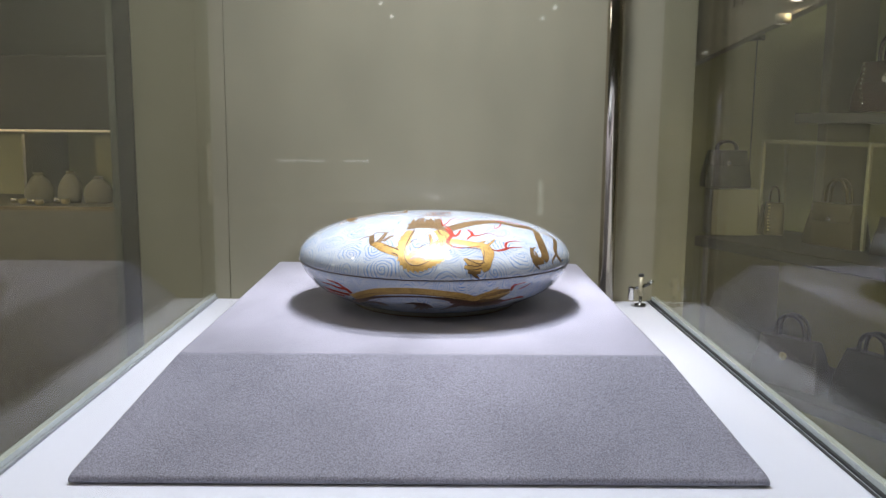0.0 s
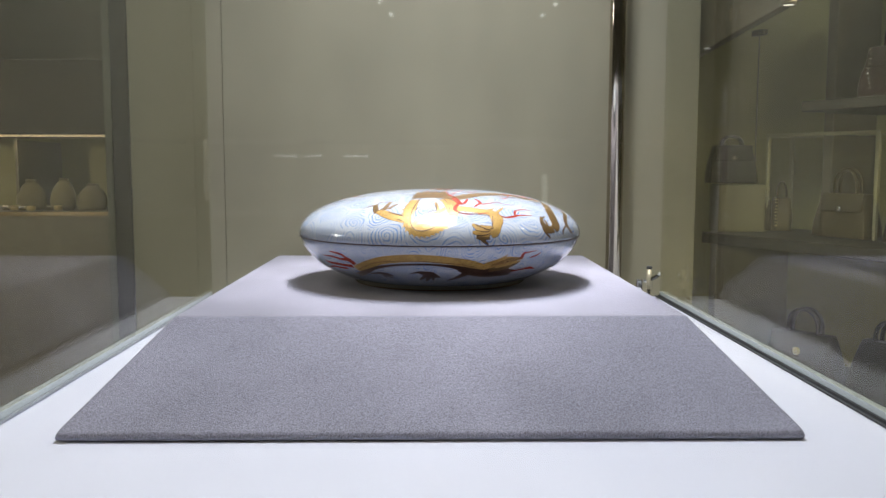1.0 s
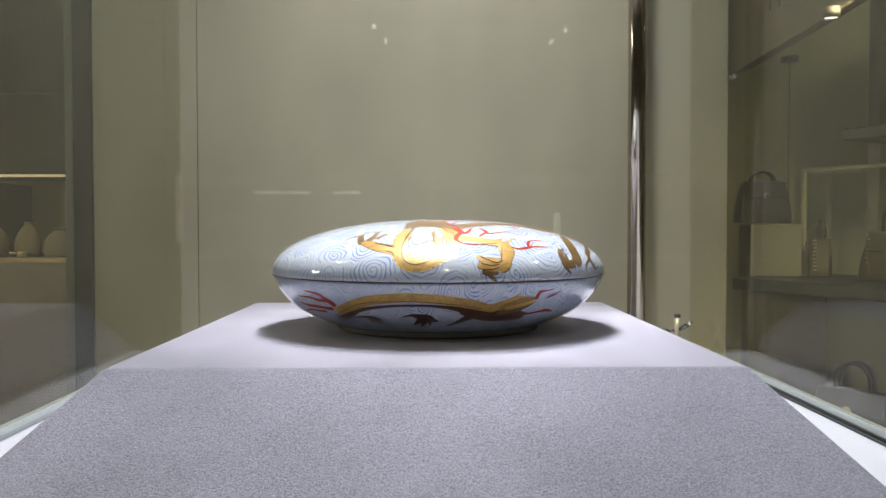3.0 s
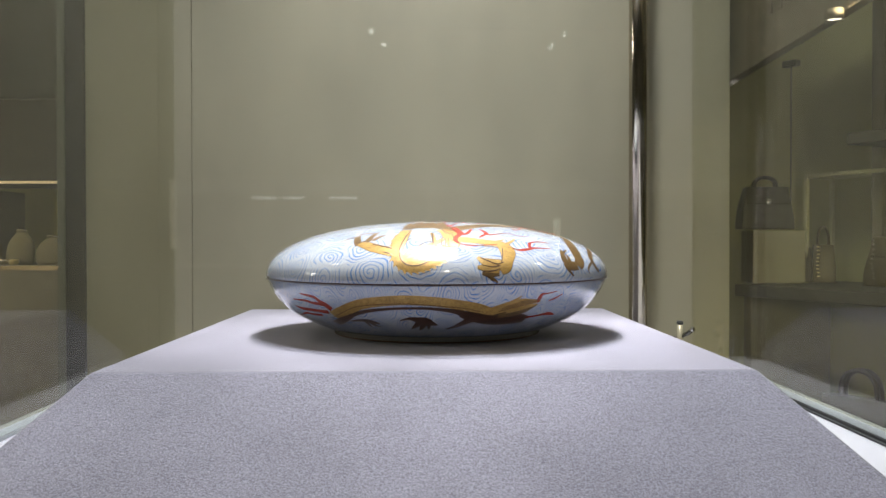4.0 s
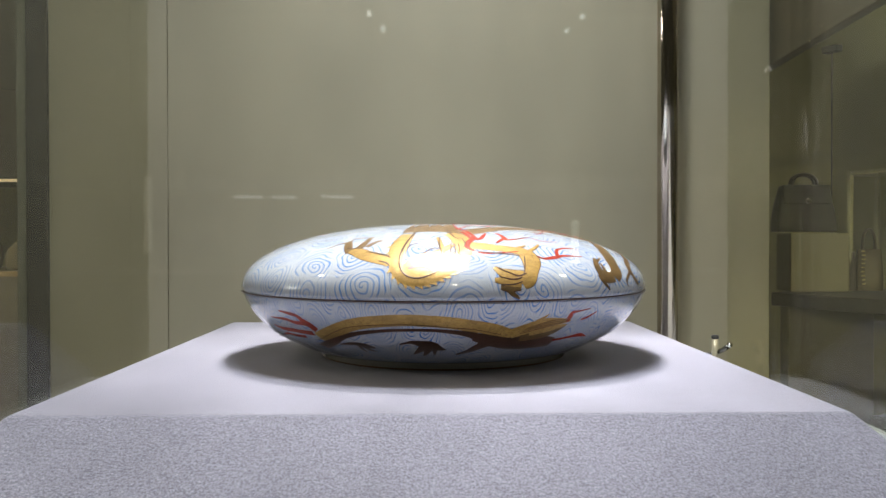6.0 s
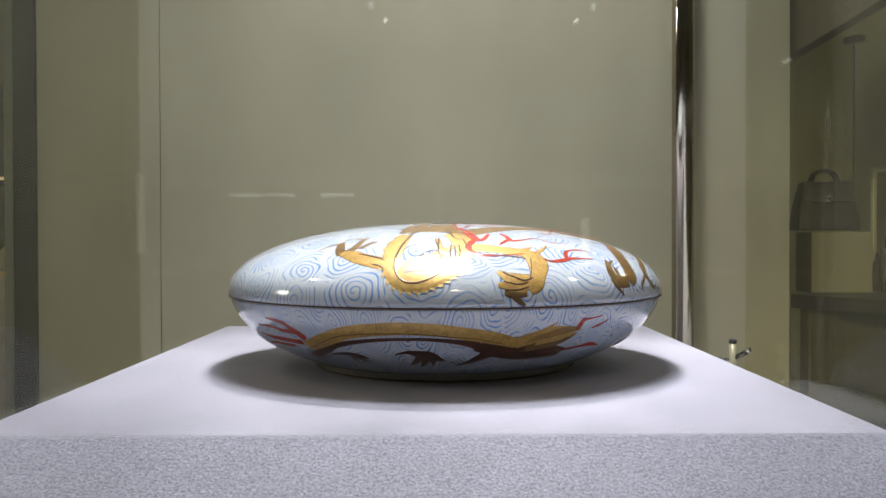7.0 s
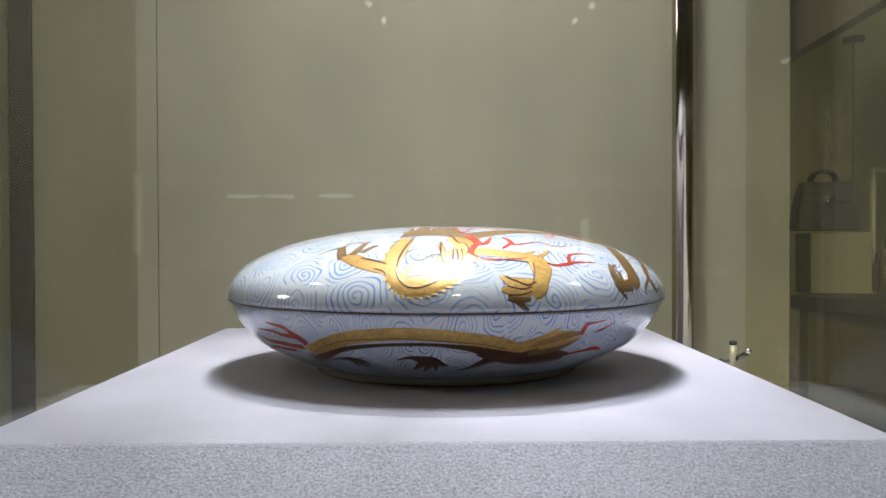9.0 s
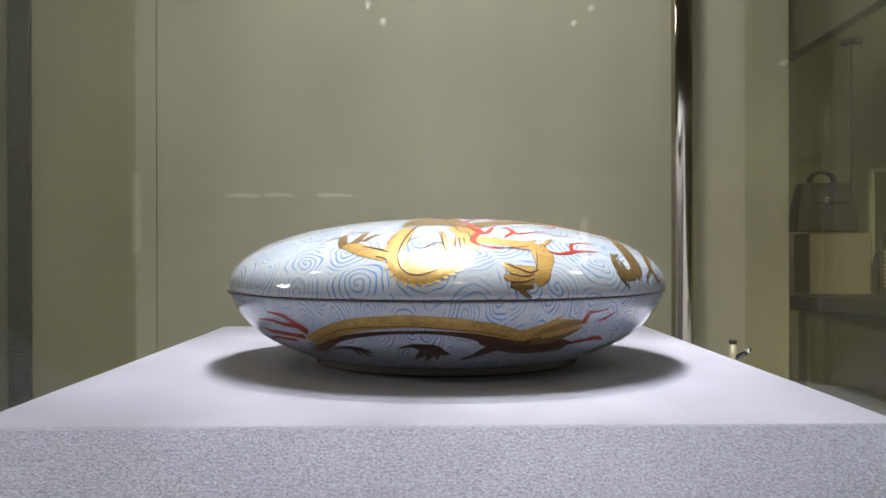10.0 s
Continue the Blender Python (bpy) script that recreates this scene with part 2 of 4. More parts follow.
# ---- mesh helpers ----
def box(bm, x0, x1, y0, y1, z0, z1, bevel=0.0):
    v = [bm.verts.new((x, y, z)) for x in (x0, x1) for y in (y0, y1) for z in (z0, z1)]
    f = [(0, 1, 3, 2), (4, 6, 7, 5), (0, 4, 5, 1), (2, 3, 7, 6), (0, 2, 6, 4), (1, 5, 7, 3)]
    faces = [bm.faces.new([v[i] for i in q]) for q in f]
    if bevel:
        edges = list({e for q in faces for e in q.edges})
        bmesh.ops.bevel(bm, geom=edges, offset=bevel, segments=3, profile=0.5, affect="EDGES")
    return v


def lathe(bm, profile, steps=96, close=False, centre=(0, 0, 0)):
    rings = []
    for r, z in profile:
        if r < 1e-5:
            rings.append([bm.verts.new((centre[0], centre[1], centre[2] + z))])
        else:
            rings.append([bm.verts.new((centre[0] + r * math.cos(2 * math.pi * i / steps), centre[1] + r * math.sin(2 * math.pi * i / steps), centre[2] + z)) for i in range(steps)])
    for a, b in zip(rings, rings[1:]):
        for i in range(steps):
            j = (i + 1) % steps
            if len(a) == 1 and len(b) == 1:
                continue
            if len(a) == 1:
                bm.faces.new((a[0], b[j], b[i]))
            elif len(b) == 1:
                bm.faces.new((a[i], a[j], b[0]))
            else:
                bm.faces.new((a[i], a[j], b[j], b[i]))
    return rings


def part(name, bm, material, parent=None, label="", smooth=False):
    bmesh.ops.recalc_face_normals(bm, faces=bm.faces)
    me = bpy.data.meshes.new(name)
    bm.to_mesh(me)
    bm.free()
    me.materials.append(material)
    if smooth:
        for p in me.polygons:
            p.use_smooth = smooth is True or p.area < smooth
    ob = new(name, me)
    if parent:
        ob.parent = parent
    if label:
        ob["label"] = label
    return ob


def slab_box(name, dims, material, parent=None, label="", bevel=0.0, at=None):
    bm = bmesh.new()
    box(bm, *dims, bevel=bevel)
    ob = part(name, bm, material, parent, label)
    if at is not None:
        ob.matrix_world = at
    return ob


def empty(name, x=0, y=0, z=0, turn=0):
    ob = new(name)
    ob.matrix_world = pose(x, y, z, 0, 0, turn)
    return ob


def structure(ob, label, category):
    return tagged(ob, label, category, kind="structure")


# ---- the room ----
structure(slab_box("floor", (-3.2, 3.2, -3.4, 3.2, -0.1, 0), CARPET), "dark brown carpet of the shop floor", "floor")
structure(slab_box("ceiling", (-3.2, 3.2, -3.4, 3.2, 2.8, 2.9), CEIL), "beige painted shop ceiling", "ceiling")
structure(slab_box("wall_north", (-3.2, 3.2, 3.2, 3.3, 0, 2.8), SHOP), "dark brown shop wall", "wall")
structure(slab_box("wall_south", (-3.2, 3.2, -3.5, -3.4, 0, 2.8), SHOP), "dark brown shop wall", "wall")
structure(slab_box("wall_west", (-3.3, -3.2, -3.5, 3.3, 0, 2.8), SHOP), "dark brown shop wall", "wall")
structure(slab_box("wall_east", (3.2, 3.3, -3.5, 3.3, 0, 2.8), SHOP), "dark brown shop wall", "wall")

# the cloth-covered wall behind the showcase, in two boards with a seam
SEAM, WALL_Y = -0.366, 0.375
back = empty("wall_display", 0, WALL_Y, 0)
structure(back, "olive beige cloth wall behind the showcase", "wall")
slab_box("panel", (SEAM + 0.0004, 0.450, 0, 0.05, 0, 2.8), WALL, back, bevel=0.0007)
slab_box("panel", (-0.525, SEAM - 0.0004, 0, 0.05, 0, 2.8), WALL, back, bevel=0.0007)
slab_box("seam_backing", (SEAM - 0.01, SEAM + 0.01, 0.004, 0.04, 0, 2.79), OAK, back)
post = slab_box("wall_post", (-0.555, -0.5255, -0.004, 0.05, 0, 2.8), DARK, None, bevel=0.002, at=pose(0, WALL_Y, 0))
structure(post, "dark bronze post at the end of the cloth wall", "post")

edge = slab_box("wall_edge_strip", (-0.5685, -0.5555, 0.0, 0.05, 0, 2.8), EDGE, None, bevel=0.001, at=pose(0, WALL_Y, 0))
structure(edge, "grey green glass edge strip beside the dark post", "trim")

# ---- the showcase ----
FRONT_Y = -0.55
GLASS_X = 0.391
case = empty("showcase", 0, 0, 0)
tagged(case, "white showcase plinth with clear glass panes and chrome pole", "showcase")
bm = bmesh.new()
box(bm, -GLASS_X - 0.013, GLASS_X + 0.013, FRONT_Y - 0.06, WALL_Y - 0.002, 0.08, DECK)
bmesh.ops.bevel(bm, geom=list(bm.edges), offset=0.002, segments=2, profile=0.5, affect="EDGES")
part("plinth", bm, WHITE, case, "white lacquered plinth")


def side_pane(side, inner, thick, name, low, high, mat):
    """A strip along one side of the deck: side is -1 or 1, inner its distance from the pane's inner face outwards."""
    x0, x1 = sorted((side * (GLASS_X + inner), side * (GLASS_X + inner + thick)))
    return slab_box(name, (x0, x1, FRONT_Y, WALL_Y - 0.004, DECK + low, DECK + high), mat, case)


for side in (-1, 1):
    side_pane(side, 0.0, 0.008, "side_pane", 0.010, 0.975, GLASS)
    side_pane(side, -0.003, 0.003, "gasket", 0.0005, 0.0035, RUBBER if side > 0 else PALE)
    side_pane(side, 0.0003, 0.008, "channel", 0.0005, 0.0095, ALU)
side_pane(1, -0.0085, 0.0025, "gasket", 0.0005, 0.0022, RUBBER)
slab_box("front_pane", (-0.40, 0.40, FRONT_Y - 0.05, FRONT_Y - 0.042, DECK + 0.0005, DECK + 0.975), FRONT_GLASS, case)
slab_box("canopy", (-0.42, 0.42, FRONT_Y - 0.06, WALL_Y - 0.003, DECK + 0.98, DECK + 1.11), WHITE, case, bevel=0.004)
bm = bmesh.new()
lathe(bm, [(0, 0), (0.0135, 0), (0.0135, 0.974), (0, 0.974)], 32)
pole = part("pole", bm, POLE, case, "polished chrome pole", True)
pole.location = (0.3025, 0.345, DECK + 0.0005)

# ---- the suede riser ----
TOP = DECK + 0.0793
riser = empty("suede_riser", -0.0106, 0, DECK)
tagged(riser, "grey suede covered riser with sloping front under the porcelain box", "riser")
bm = bmesh.new()
for q in box(bm, -1, 1, -1, 1, -1, 1):
    if q.co.z > 0:
        q.co = Vector((0.2528 * q.co.x, -0.2695 if q.co.y < 0 else 0.305, TOP - DECK))
    else:
        q.co = Vector((0.310 * q.co.x, -0.416 if q.co.y < 0 else 0.362, 0.0075))
base = min(bm.faces, key=lambda f: f.calc_center_median().z)
lower = bmesh.ops.extrude_face_region(bm, geom=[base])
for q in lower["geom"]:
    if isinstance(q, bmesh.types.BMVert):
        q.co.z -= 0.0063
bmesh.ops.delete(bm, geom=[base], context="FACES_ONLY")
bmesh.ops.bevel(bm, geom=list(bm.edges), offset=0.0028, segments=4, profile=0.5, affect="EDGES")
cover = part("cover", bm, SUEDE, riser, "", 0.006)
cover.data.materials.append(SUEDE_LIT_TOP)
# the flat top takes the lighter tone, so its brightness is partly colour
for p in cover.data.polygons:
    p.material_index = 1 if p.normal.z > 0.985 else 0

# ---- the porcelain box ----
jar = empty("porcelain_box", 0, 0, TOP)
tagged(jar, "round white porcelain box painted with gold dragons and blue waves", "porcelain box")
RIM = 0.0602
LID_H, LID_R, LID_N = 0.0572, 0.180, 2.2


def lid_rz(a):
    """Radius and height on the lid's outer face; a runs from 0 at the rim to 1 at the top."""
    c, s = math.cos(a * math.pi / 2), math.sin(a * math.pi / 2)
    n = 2 / LID_N
    return LID_R * c ** n, RIM + 0.001 + LID_H * s ** n


BOWL = [(0.113, 0.0070), (0.122, 0.0098), (0.1405, 0.0185), (0.1555, 0.0275), (0.1665, 0.0385), (0.1745, 0.0495), (0.1785, RIM - 0.0004)]


def bowl_rz(b):
    x = min(max(b, 0), 0.9999) * (len(BOWL) - 1)
    i = int(x)
    u = x - i
    p = [BOWL[min(max(i + k, 0), len(BOWL) - 1)] for k in (-1, 0, 1, 2)]
    return tuple(0.5 * (2 * p[1][k] + (p[2][k] - p[0][k]) * u + (2 * p[0][k] - 5 * p[1][k] + 4 * p[2][k] - p[3][k]) * u * u + (3 * p[1][k] - p[0][k] - 3 * p[2][k] + p[3][k]) * u ** 3) for k in (0, 1))


def wrap_uv(me, profile, start):
    """Lays the face out round its axis, by the way along the profile."""
    way, total = [], start
    for i, (r, z) in enumerate(profile):
        if i:
            total += math.hypot(r - profile[i - 1][0], z - profile[i - 1][1])
        way.append((z, r, total))
    layer = me.uv_layers.new(name="UVMap")
    for loop in me.loops:
        c = me.vertices[loop.vertex_index].co
        r = math.hypot(c.x, c.y)
        s = min(way, key=lambda q: (q[0] - c.z) ** 2 + (q[1] - r) ** 2)[2]
        a = math.atan2(c.y, c.x)
        layer.data[loop.index].uv = (s * math.cos(a), s * math.sin(a))


lid_profile = [(0, RIM + 0.001 + LID_H)] + [lid_rz(1 - i / 44) for i in range(1, 44)] + [(0.1797, RIM + 0.0005), (0.170, RIM + 0.0004)]
bm = bmesh.new()
lathe(bm, lid_profile, 160)
lid = part("lid", bm, PORCELAIN, jar, "domed porcelain lid with dragons and blue waves", True)
wrap_uv(lid.data, lid_profile, 0.0)
bowl_profile = [bowl_rz(i / 24) for i in range(25)] + [(0.170, RIM - 0.0005)]
bm = bmesh.new()
lathe(bm, bowl_profile, 160)
bowl = part("bowl", bm, PORCELAIN, jar, "porcelain bowl with a golden dragon coil", True)
wrap_uv(bowl.data, bowl_profile, 0.25)
bm = bmesh.new()
lathe(bm, [(0, 0.0066), (0.098, 0.0066), (0.100, 0.0006), (0.1065, 0.0004), (0.1090, 0.0016), (0.1105, 0.0050), (0.1130, 0.0073)], 128)
part("foot_ring", bm, FOOT, jar, "cream glazed foot ring", True)
bm = bmesh.new()
lathe(bm, [(0.1078, 0.0008), (0.1092, 0.0014), (0.1096, 0.0021), (0.1088, 0.0025)], 128)
part("foot_line", bm, BROWN, jar, "thin dark line round the foot", True)
bm = bmesh.new()
lathe(bm, [(0.170, RIM - 0.0005), (0.1790, RIM - 0.0007), (0.1800, RIM - 0.0003), (0.1800, RIM + 0.0004), (0.1794, RIM + 0.0006), (0.170, RIM + 0.0006)], 160)
part("rim_line", bm, UNDER, jar, "thin dark gilt line round the rim", True)


def on_lid(u, v):
    a = max(0.0, 1 - math.hypot(u, v))
    r, z = lid_rz(min(a, 0.9999))
    t = math.atan2(v, u)
    return Vector((r * math.cos(t), r * math.sin(t), z))


def on_bowl(u, v):
    r, z = bowl_rz(math.hypot(u, v) - 1)
    t = math.atan2(v, u)
    return Vector((r * math.cos(t), r * math.sin(t), z))


def flat(face, az, s):
    rho = 1 - s if face is on_lid else 1 + s
    return Vector((rho * math.cos(radians(az)), rho * math.sin(radians(az))))


def spline(pts, n):
    out = []
    for i in range(len(pts) - 1):
        p = [pts[min(max(i + k, 0), len(pts) - 1)] for k in (-1, 0, 1, 2)]
        for j in range(n):
            u = j / n
            out.append(0.5 * (2 * p[1] + (p[2] - p[0]) * u + (2 * p[0] - 5 * p[1] + 4 * p[2] - p[3]) * u * u + (3 * p[1] - p[0] - 3 * p[2] + p[3]) * u ** 3))
    return out + [pts[-1]]


def stroke(bm, face, path, lift=0.0005, grow=0.0, spikes=0, n=9):
    """A brush stroke on the curved face: path rows are azimuth in degrees, place on the profile and width in millimetres."""
    pts = spline([Vector((*flat(face, a, s), w)) for a, s, w in path], n)
    rows = []
    for i, p in enumerate(pts):
        q, o = pts[min(i + 1, len(pts) - 1)], pts[max(i - 1, 0)]
        e = 1e-4
        c = face(p.x, p.y)
        du, dv = (face(p.x + e, p.y) - c) / e, (face(p.x, p.y + e) - c) / e
        normal = du.cross(dv).normalized()
        if normal.dot(Vector((c.x, c.y, 0.05 if face is on_lid else 0))) < 0:
            normal = -normal
        run = (face(q.x, q.y) - face(o.x, o.y)).normalized()
        side = normal.cross(run)
        g = np.array([[du.dot(du), du.dot(dv)], [du.dot(dv), dv.dot(dv)]])
        row = []
        for k in (-1, -0.8, -0.3, 0.3, 0.8, 1):
            d = side * (k * (max(p.z, 0.3) / 2000 + grow))
            s = np.linalg.solve(g + 1e-9 * np.eye(2), np.array([du.dot(d), dv.dot(d)]))
            row.append(face(p.x + float(s[0]), p.y + float(s[1])) + normal * (lift if abs(k) < 0.9 else lift - 0.0001))
        rows.append([bm.verts.new(x) for x in row])
        if spikes and i % 4 == 2:
            b = rows[-1][5 if spikes > 0 else 0].co
            b2 = b + run * 0.0022
            tip = b + run * 0.003 + side * (0.0031 if spikes > 0 else -0.0031) + normal * 0.0001
            bm.faces.new([bm.verts.new(x) for x in (b - run * 0.0022 + normal * 0.0001, b2 + normal * 0.0001, tip)])
    for a, b in zip(rows, rows[1:]):
        for k in range(5):
            bm.faces.new((a[k], a[k + 1], b[k + 1], b[k]))


def painting(name, strokes, material, face, owner, label, lift=0.0005, grow=0.0):
    bm = bmesh.new()
    for path, spikes in strokes:
        stroke(bm, face, path, lift, grow, spikes)
    me = bpy.data.meshes.new(name)
    bm.to_mesh(me)
    bm.free()
    me.materials.append(material)
    for p in me.polygons:
        p.use_smooth = True
    ob = new(name, me)
    ob.parent = owner
    ob["label"] = label
    return ob


neck = [(-104.7, 0.596, 9), (-104.3, 0.452, 13.4), (-103.3, 0.324, 11.1), (-102.1, 0.226, 10.4), (-99.7, 0.159, 10.7), (-96.8, 0.136, 8.9), (-93.8, 0.156, 9.3), (-90.7, 0.2, 9.1), (-87.9, 0.25, 9.2)]
belly = [(-100.4, 0.279, 14.6), (-97, 0.253, 23.4), (-92.7, 0.254, 24.6), (-89, 0.28, 22.4), (-85.9, 0.336, 15.7)]
snout = [
    [(-89.3, 0.605, 10.1), (-85.7, 0.563, 14.6), (-84.6, 0.454, 14.6), (-85, 0.346, 8.8)],
    [(-97.3, 0.35, 2.8), (-94, 0.365, 4.5), (-91, 0.397, 5.6), (-88.2, 0.454, 4.5)],
    [(-92.7, 0.547, 2.8), (-91.4, 0.43, 3.1), (-91, 0.336, 1.9)],
]
crown = [(-111.8, 0.693, 6.7), (-105.6, 0.719, 7.8), (-97.1, 0.733, 7.8), (-87.4, 0.734, 7.8)]
hair = [[(-107.3 + 2.7 * i, 0.615 + 0.03 * math.sin(0.4 * i), 5), (-109 + 3 * i, 0.71 + 0.02 * math.sin(0.4 * i), 5), (-113 + 3.5 * i, 0.775 + 0.03 * (i % 3), 2.4), (-116 + 3.7 * i, 0.815 + 0.03 * (i % 2), 0.5)] for i in range(9)]
arm_l = [(-104, 0.287, 11.2), (-107.9, 0.314, 12.3), (-112.1, 0.342, 12.3), (-116.3, 0.378, 10.6), (-118.8, 0.383, 6.7)]
claws_l = [
    [(-118.5, 0.362, 4.1), (-121.3, 0.428, 6.2), (-123.7, 0.478, 4.5), (-124.2, 0.506, 1.7)],
    [(-123.7, 0.478, 3.9), (-126.4, 0.465, 2.2), (-127.6, 0.434, 1.4), (-128.6, 0.405, 0.6)],
    [(-116.8, 0.383, 5.6), (-116.9, 0.44, 5.6), (-117.4, 0.491, 4.5), (-118, 0.533, 3.4), (-117.6, 0.556, 1.4)],
    [(-114.7, 0.428, 3.9), (-113.9, 0.477, 3.9), (-112.9, 0.504, 3.4), (-111.7, 0.497, 1.1)],
    [(-125.2, 0.52, 1.7), (-122.6, 0.542, 1.4), (-118, 0.541, 1.4)],
]
arm_r = [(-84.5, 0.448, 11.2), (-80.2, 0.443, 13.4), (-75.1, 0.42, 11.8), (-70.8, 0.398, 11.8), (-67.7, 0.367, 14), (-67.5, 0.293, 14.6), (-69, 0.206, 10.5), (-70.3, 0.126, 8.5), (-72, 0.09, 5)]
foot_r = [
    [(-70.6, 0.154, 10.9), (-73.5, 0.162, 11.1), (-76.2, 0.187, 8.8), (-77.7, 0.22, 4.7), (-78.3, 0.237, 2.7)],
    [(-72.5, 0.108, 6.9), (-75.1, 0.12, 8.2), (-77.5, 0.132, 5.4), (-78.9, 0.136, 2.9)],
]
toes_r = [
    [(-72.8, 0.079, 4.1), (-75.9, 0.073, 4.4), (-77.7, 0.084, 2.7)],
    [(-67.9, 0.421, 3.4), (-66.1, 0.433, 2.2), (-64.5, 0.445, 0.8)],
    [(-65.5, 0.382, 3.4), (-61.3, 0.428, 2.2), (-58.9, 0.458, 0.6)],
]
spur = [
    [(-75.7, 0.066, 4.3), (-74.8, 0.034, 3), (-73.3, 0.004, 0.7)],
]
back_arc = [(-84.8, 0.57, 11.5), (-80.9, 0.621, 14.9), (-68.2, 0.686, 16.1), (-49.9, 0.717, 16.1), (-37.2, 0.707, 16.1), (-27.9, 0.665, 14.9), (-24.9, 0.579, 13.8), (-16.5, 0.504, 12.6)]
leg = [
    [(-17, 0.534, 2.8), (-21.2, 0.467, 7.3), (-31.7, 0.365, 10.6), (-37.1, 0.261, 12.3), (-39.2, 0.178, 12.3), (-41.7, 0.128, 9)],
    [(-42.1, 0.132, 7.8), (-45.8, 0.139, 10.1), (-46.8, 0.192, 7.8), (-45.6, 0.255, 5), (-44, 0.303, 1.7)],
]
leg_claws = [
    [(-47.9, 0.158, 5), (-47.4, 0.1, 3.4), (-45.6, 0.036, 0.8)],
    [(-46.2, 0.218, 3.9), (-45.9, 0.255, 2.8), (-41, 0.302, 0.6)],
    [(-45.3, 0.156, 3.9), (-44.1, 0.217, 2.8), (-43.9, 0.254, 1.1)],
]
tail = [
    [(-19, 0.45, 2.2), (-15.9, 0.328, 5), (-28.9, 0.207, 5.6), (-30, 0.116, 5.6), (-28.3, 0.059, 3.4)],
    [(-29, 0.179, 2.2), (-35.8, 0.105, 1.7), (-36.2, 0.049, 0.6)],
]
far_arc = [(172.3, 0.52, 3), (170, 0.61, 9), (169, 0.7, 11), (167.2, 0.8, 9), (165, 0.87, 6), (128, 0.786, 2)]
far_claws = [
    [(175, 0.62, 8), (-172, 0.61, 7), (-191.1, 0.589, 6), (-187.7, 0.657, 5), (-177.1, 0.736, 2)],
    [(-201, 0.529, 5), (-177.7, 0.586, 4), (-156.3, 0.617, 1.5)],
    [(-180, 0.576, 4), (-178, 0.541, 3), (-168, 0.531, 1)],
]
far_curl = [(-122.9, 0.852, 1.2), (-112.4, 0.898, 1.4), (-135.8, 0.939, 1.2), (-172.9, 0.917, 0.8)]
lid_gold = [(neck, -1), (belly, 0), (arm_l, 0), (arm_r, 0)] + [(p, 0) for p in snout + foot_r + toes_r[1:]]
lid_bronze = [(crown, 0), (far_curl, 0), (back_arc, 1), (far_arc, 1)] + [(p, 0) for p in hair + claws_l + toes_r[:1] + spur + leg + leg_claws + tail + far_claws]
painting("dragon_outline", [(p, 0) for p, _ in lid_gold + lid_bronze], UNDER, on_lid, lid, "dark brown outline of the dragon", 0.00012, 0.00045)
painting("dragon", lid_gold, GOLD, on_lid, lid, "golden painted dragon", 0.00022)
painting("dragon_back", lid_bronze, BRONZE, on_lid, lid, "bronze toned dragon back and legs", 0.0002)
lines = [
    [(-102.9, 0.614, 1.5), (-102.7, 0.417, 1.7), (-102.3, 0.306, 1.2), (-101.1, 0.218, 1.2), (-99, 0.163, 1.2), (-96.2, 0.155, 1.4), (-93.4, 0.187, 1.2), (-91, 0.228, 1.2)],
    [(-92.3, 0.547, 1), (-91.9, 0.418, 1.2), (-90.9, 0.331, 1)],
    [(-88.6, 0.655, 1.4), (-86.9, 0.555, 1.5), (-84.7, 0.533, 1.4)],
    [(-88.4, 0.478, 1), (-88.8, 0.397, 1), (-88.7, 0.331, 0.8)],
    [(-87.3, 0.466, 1), (-87.5, 0.397, 1), (-87.6, 0.341, 0.8)],
    [(-86.2, 0.466, 1.2), (-86.2, 0.408, 1), (-86.6, 0.356, 0.8)],
    [(-84.2, 0.533, 1.4), (-84.1, 0.466, 1), (-85.2, 0.419, 1)],
    [(-77.4, 0.228, 1.4), (-74.9, 0.191, 1.5), (-72.8, 0.166, 1.4), (-70.5, 0.186, 1)],
    [(-77.4, 0.159, 1), (-74.3, 0.139, 1.4), (-72, 0.154, 1)],
    [(-77.6, 0.102, 0.8), (-74.5, 0.102, 1.2), (-72.1, 0.123, 0.8)],
    [(-113, 0.378, 1.4), (-109.1, 0.358, 1.7), (-105.1, 0.329, 1.4)],
    [(-107.6, 0.291, 1.4), (-105.7, 0.278, 1.5), (-104.3, 0.251, 1)],
    [(-101.5, 0.418, 1.2), (-100.7, 0.453, 1.5), (-98.8, 0.477, 1.2)],
    [(-96.7, 0.35, 1.4), (-94.5, 0.407, 1.4), (-92.2, 0.418, 1.2)],
    [(-120.7, 0.416, 1.2), (-118.7, 0.405, 1.4), (-117.9, 0.428, 1.2)],
    [(-68.5, 0.336, 1), (-70.3, 0.236, 1), (-71.5, 0.17, 0.8)],
    [(-83.1, 0.387, 1.4), (-78.3, 0.371, 1.4), (-73.4, 0.356, 1.4), (-69.8, 0.336, 1.2)],
]
painting("dragon_lines", [(p, 0) for p in lines], UNDER, on_lid, lid, "fine brown drawing on the dragon", 0.00034)
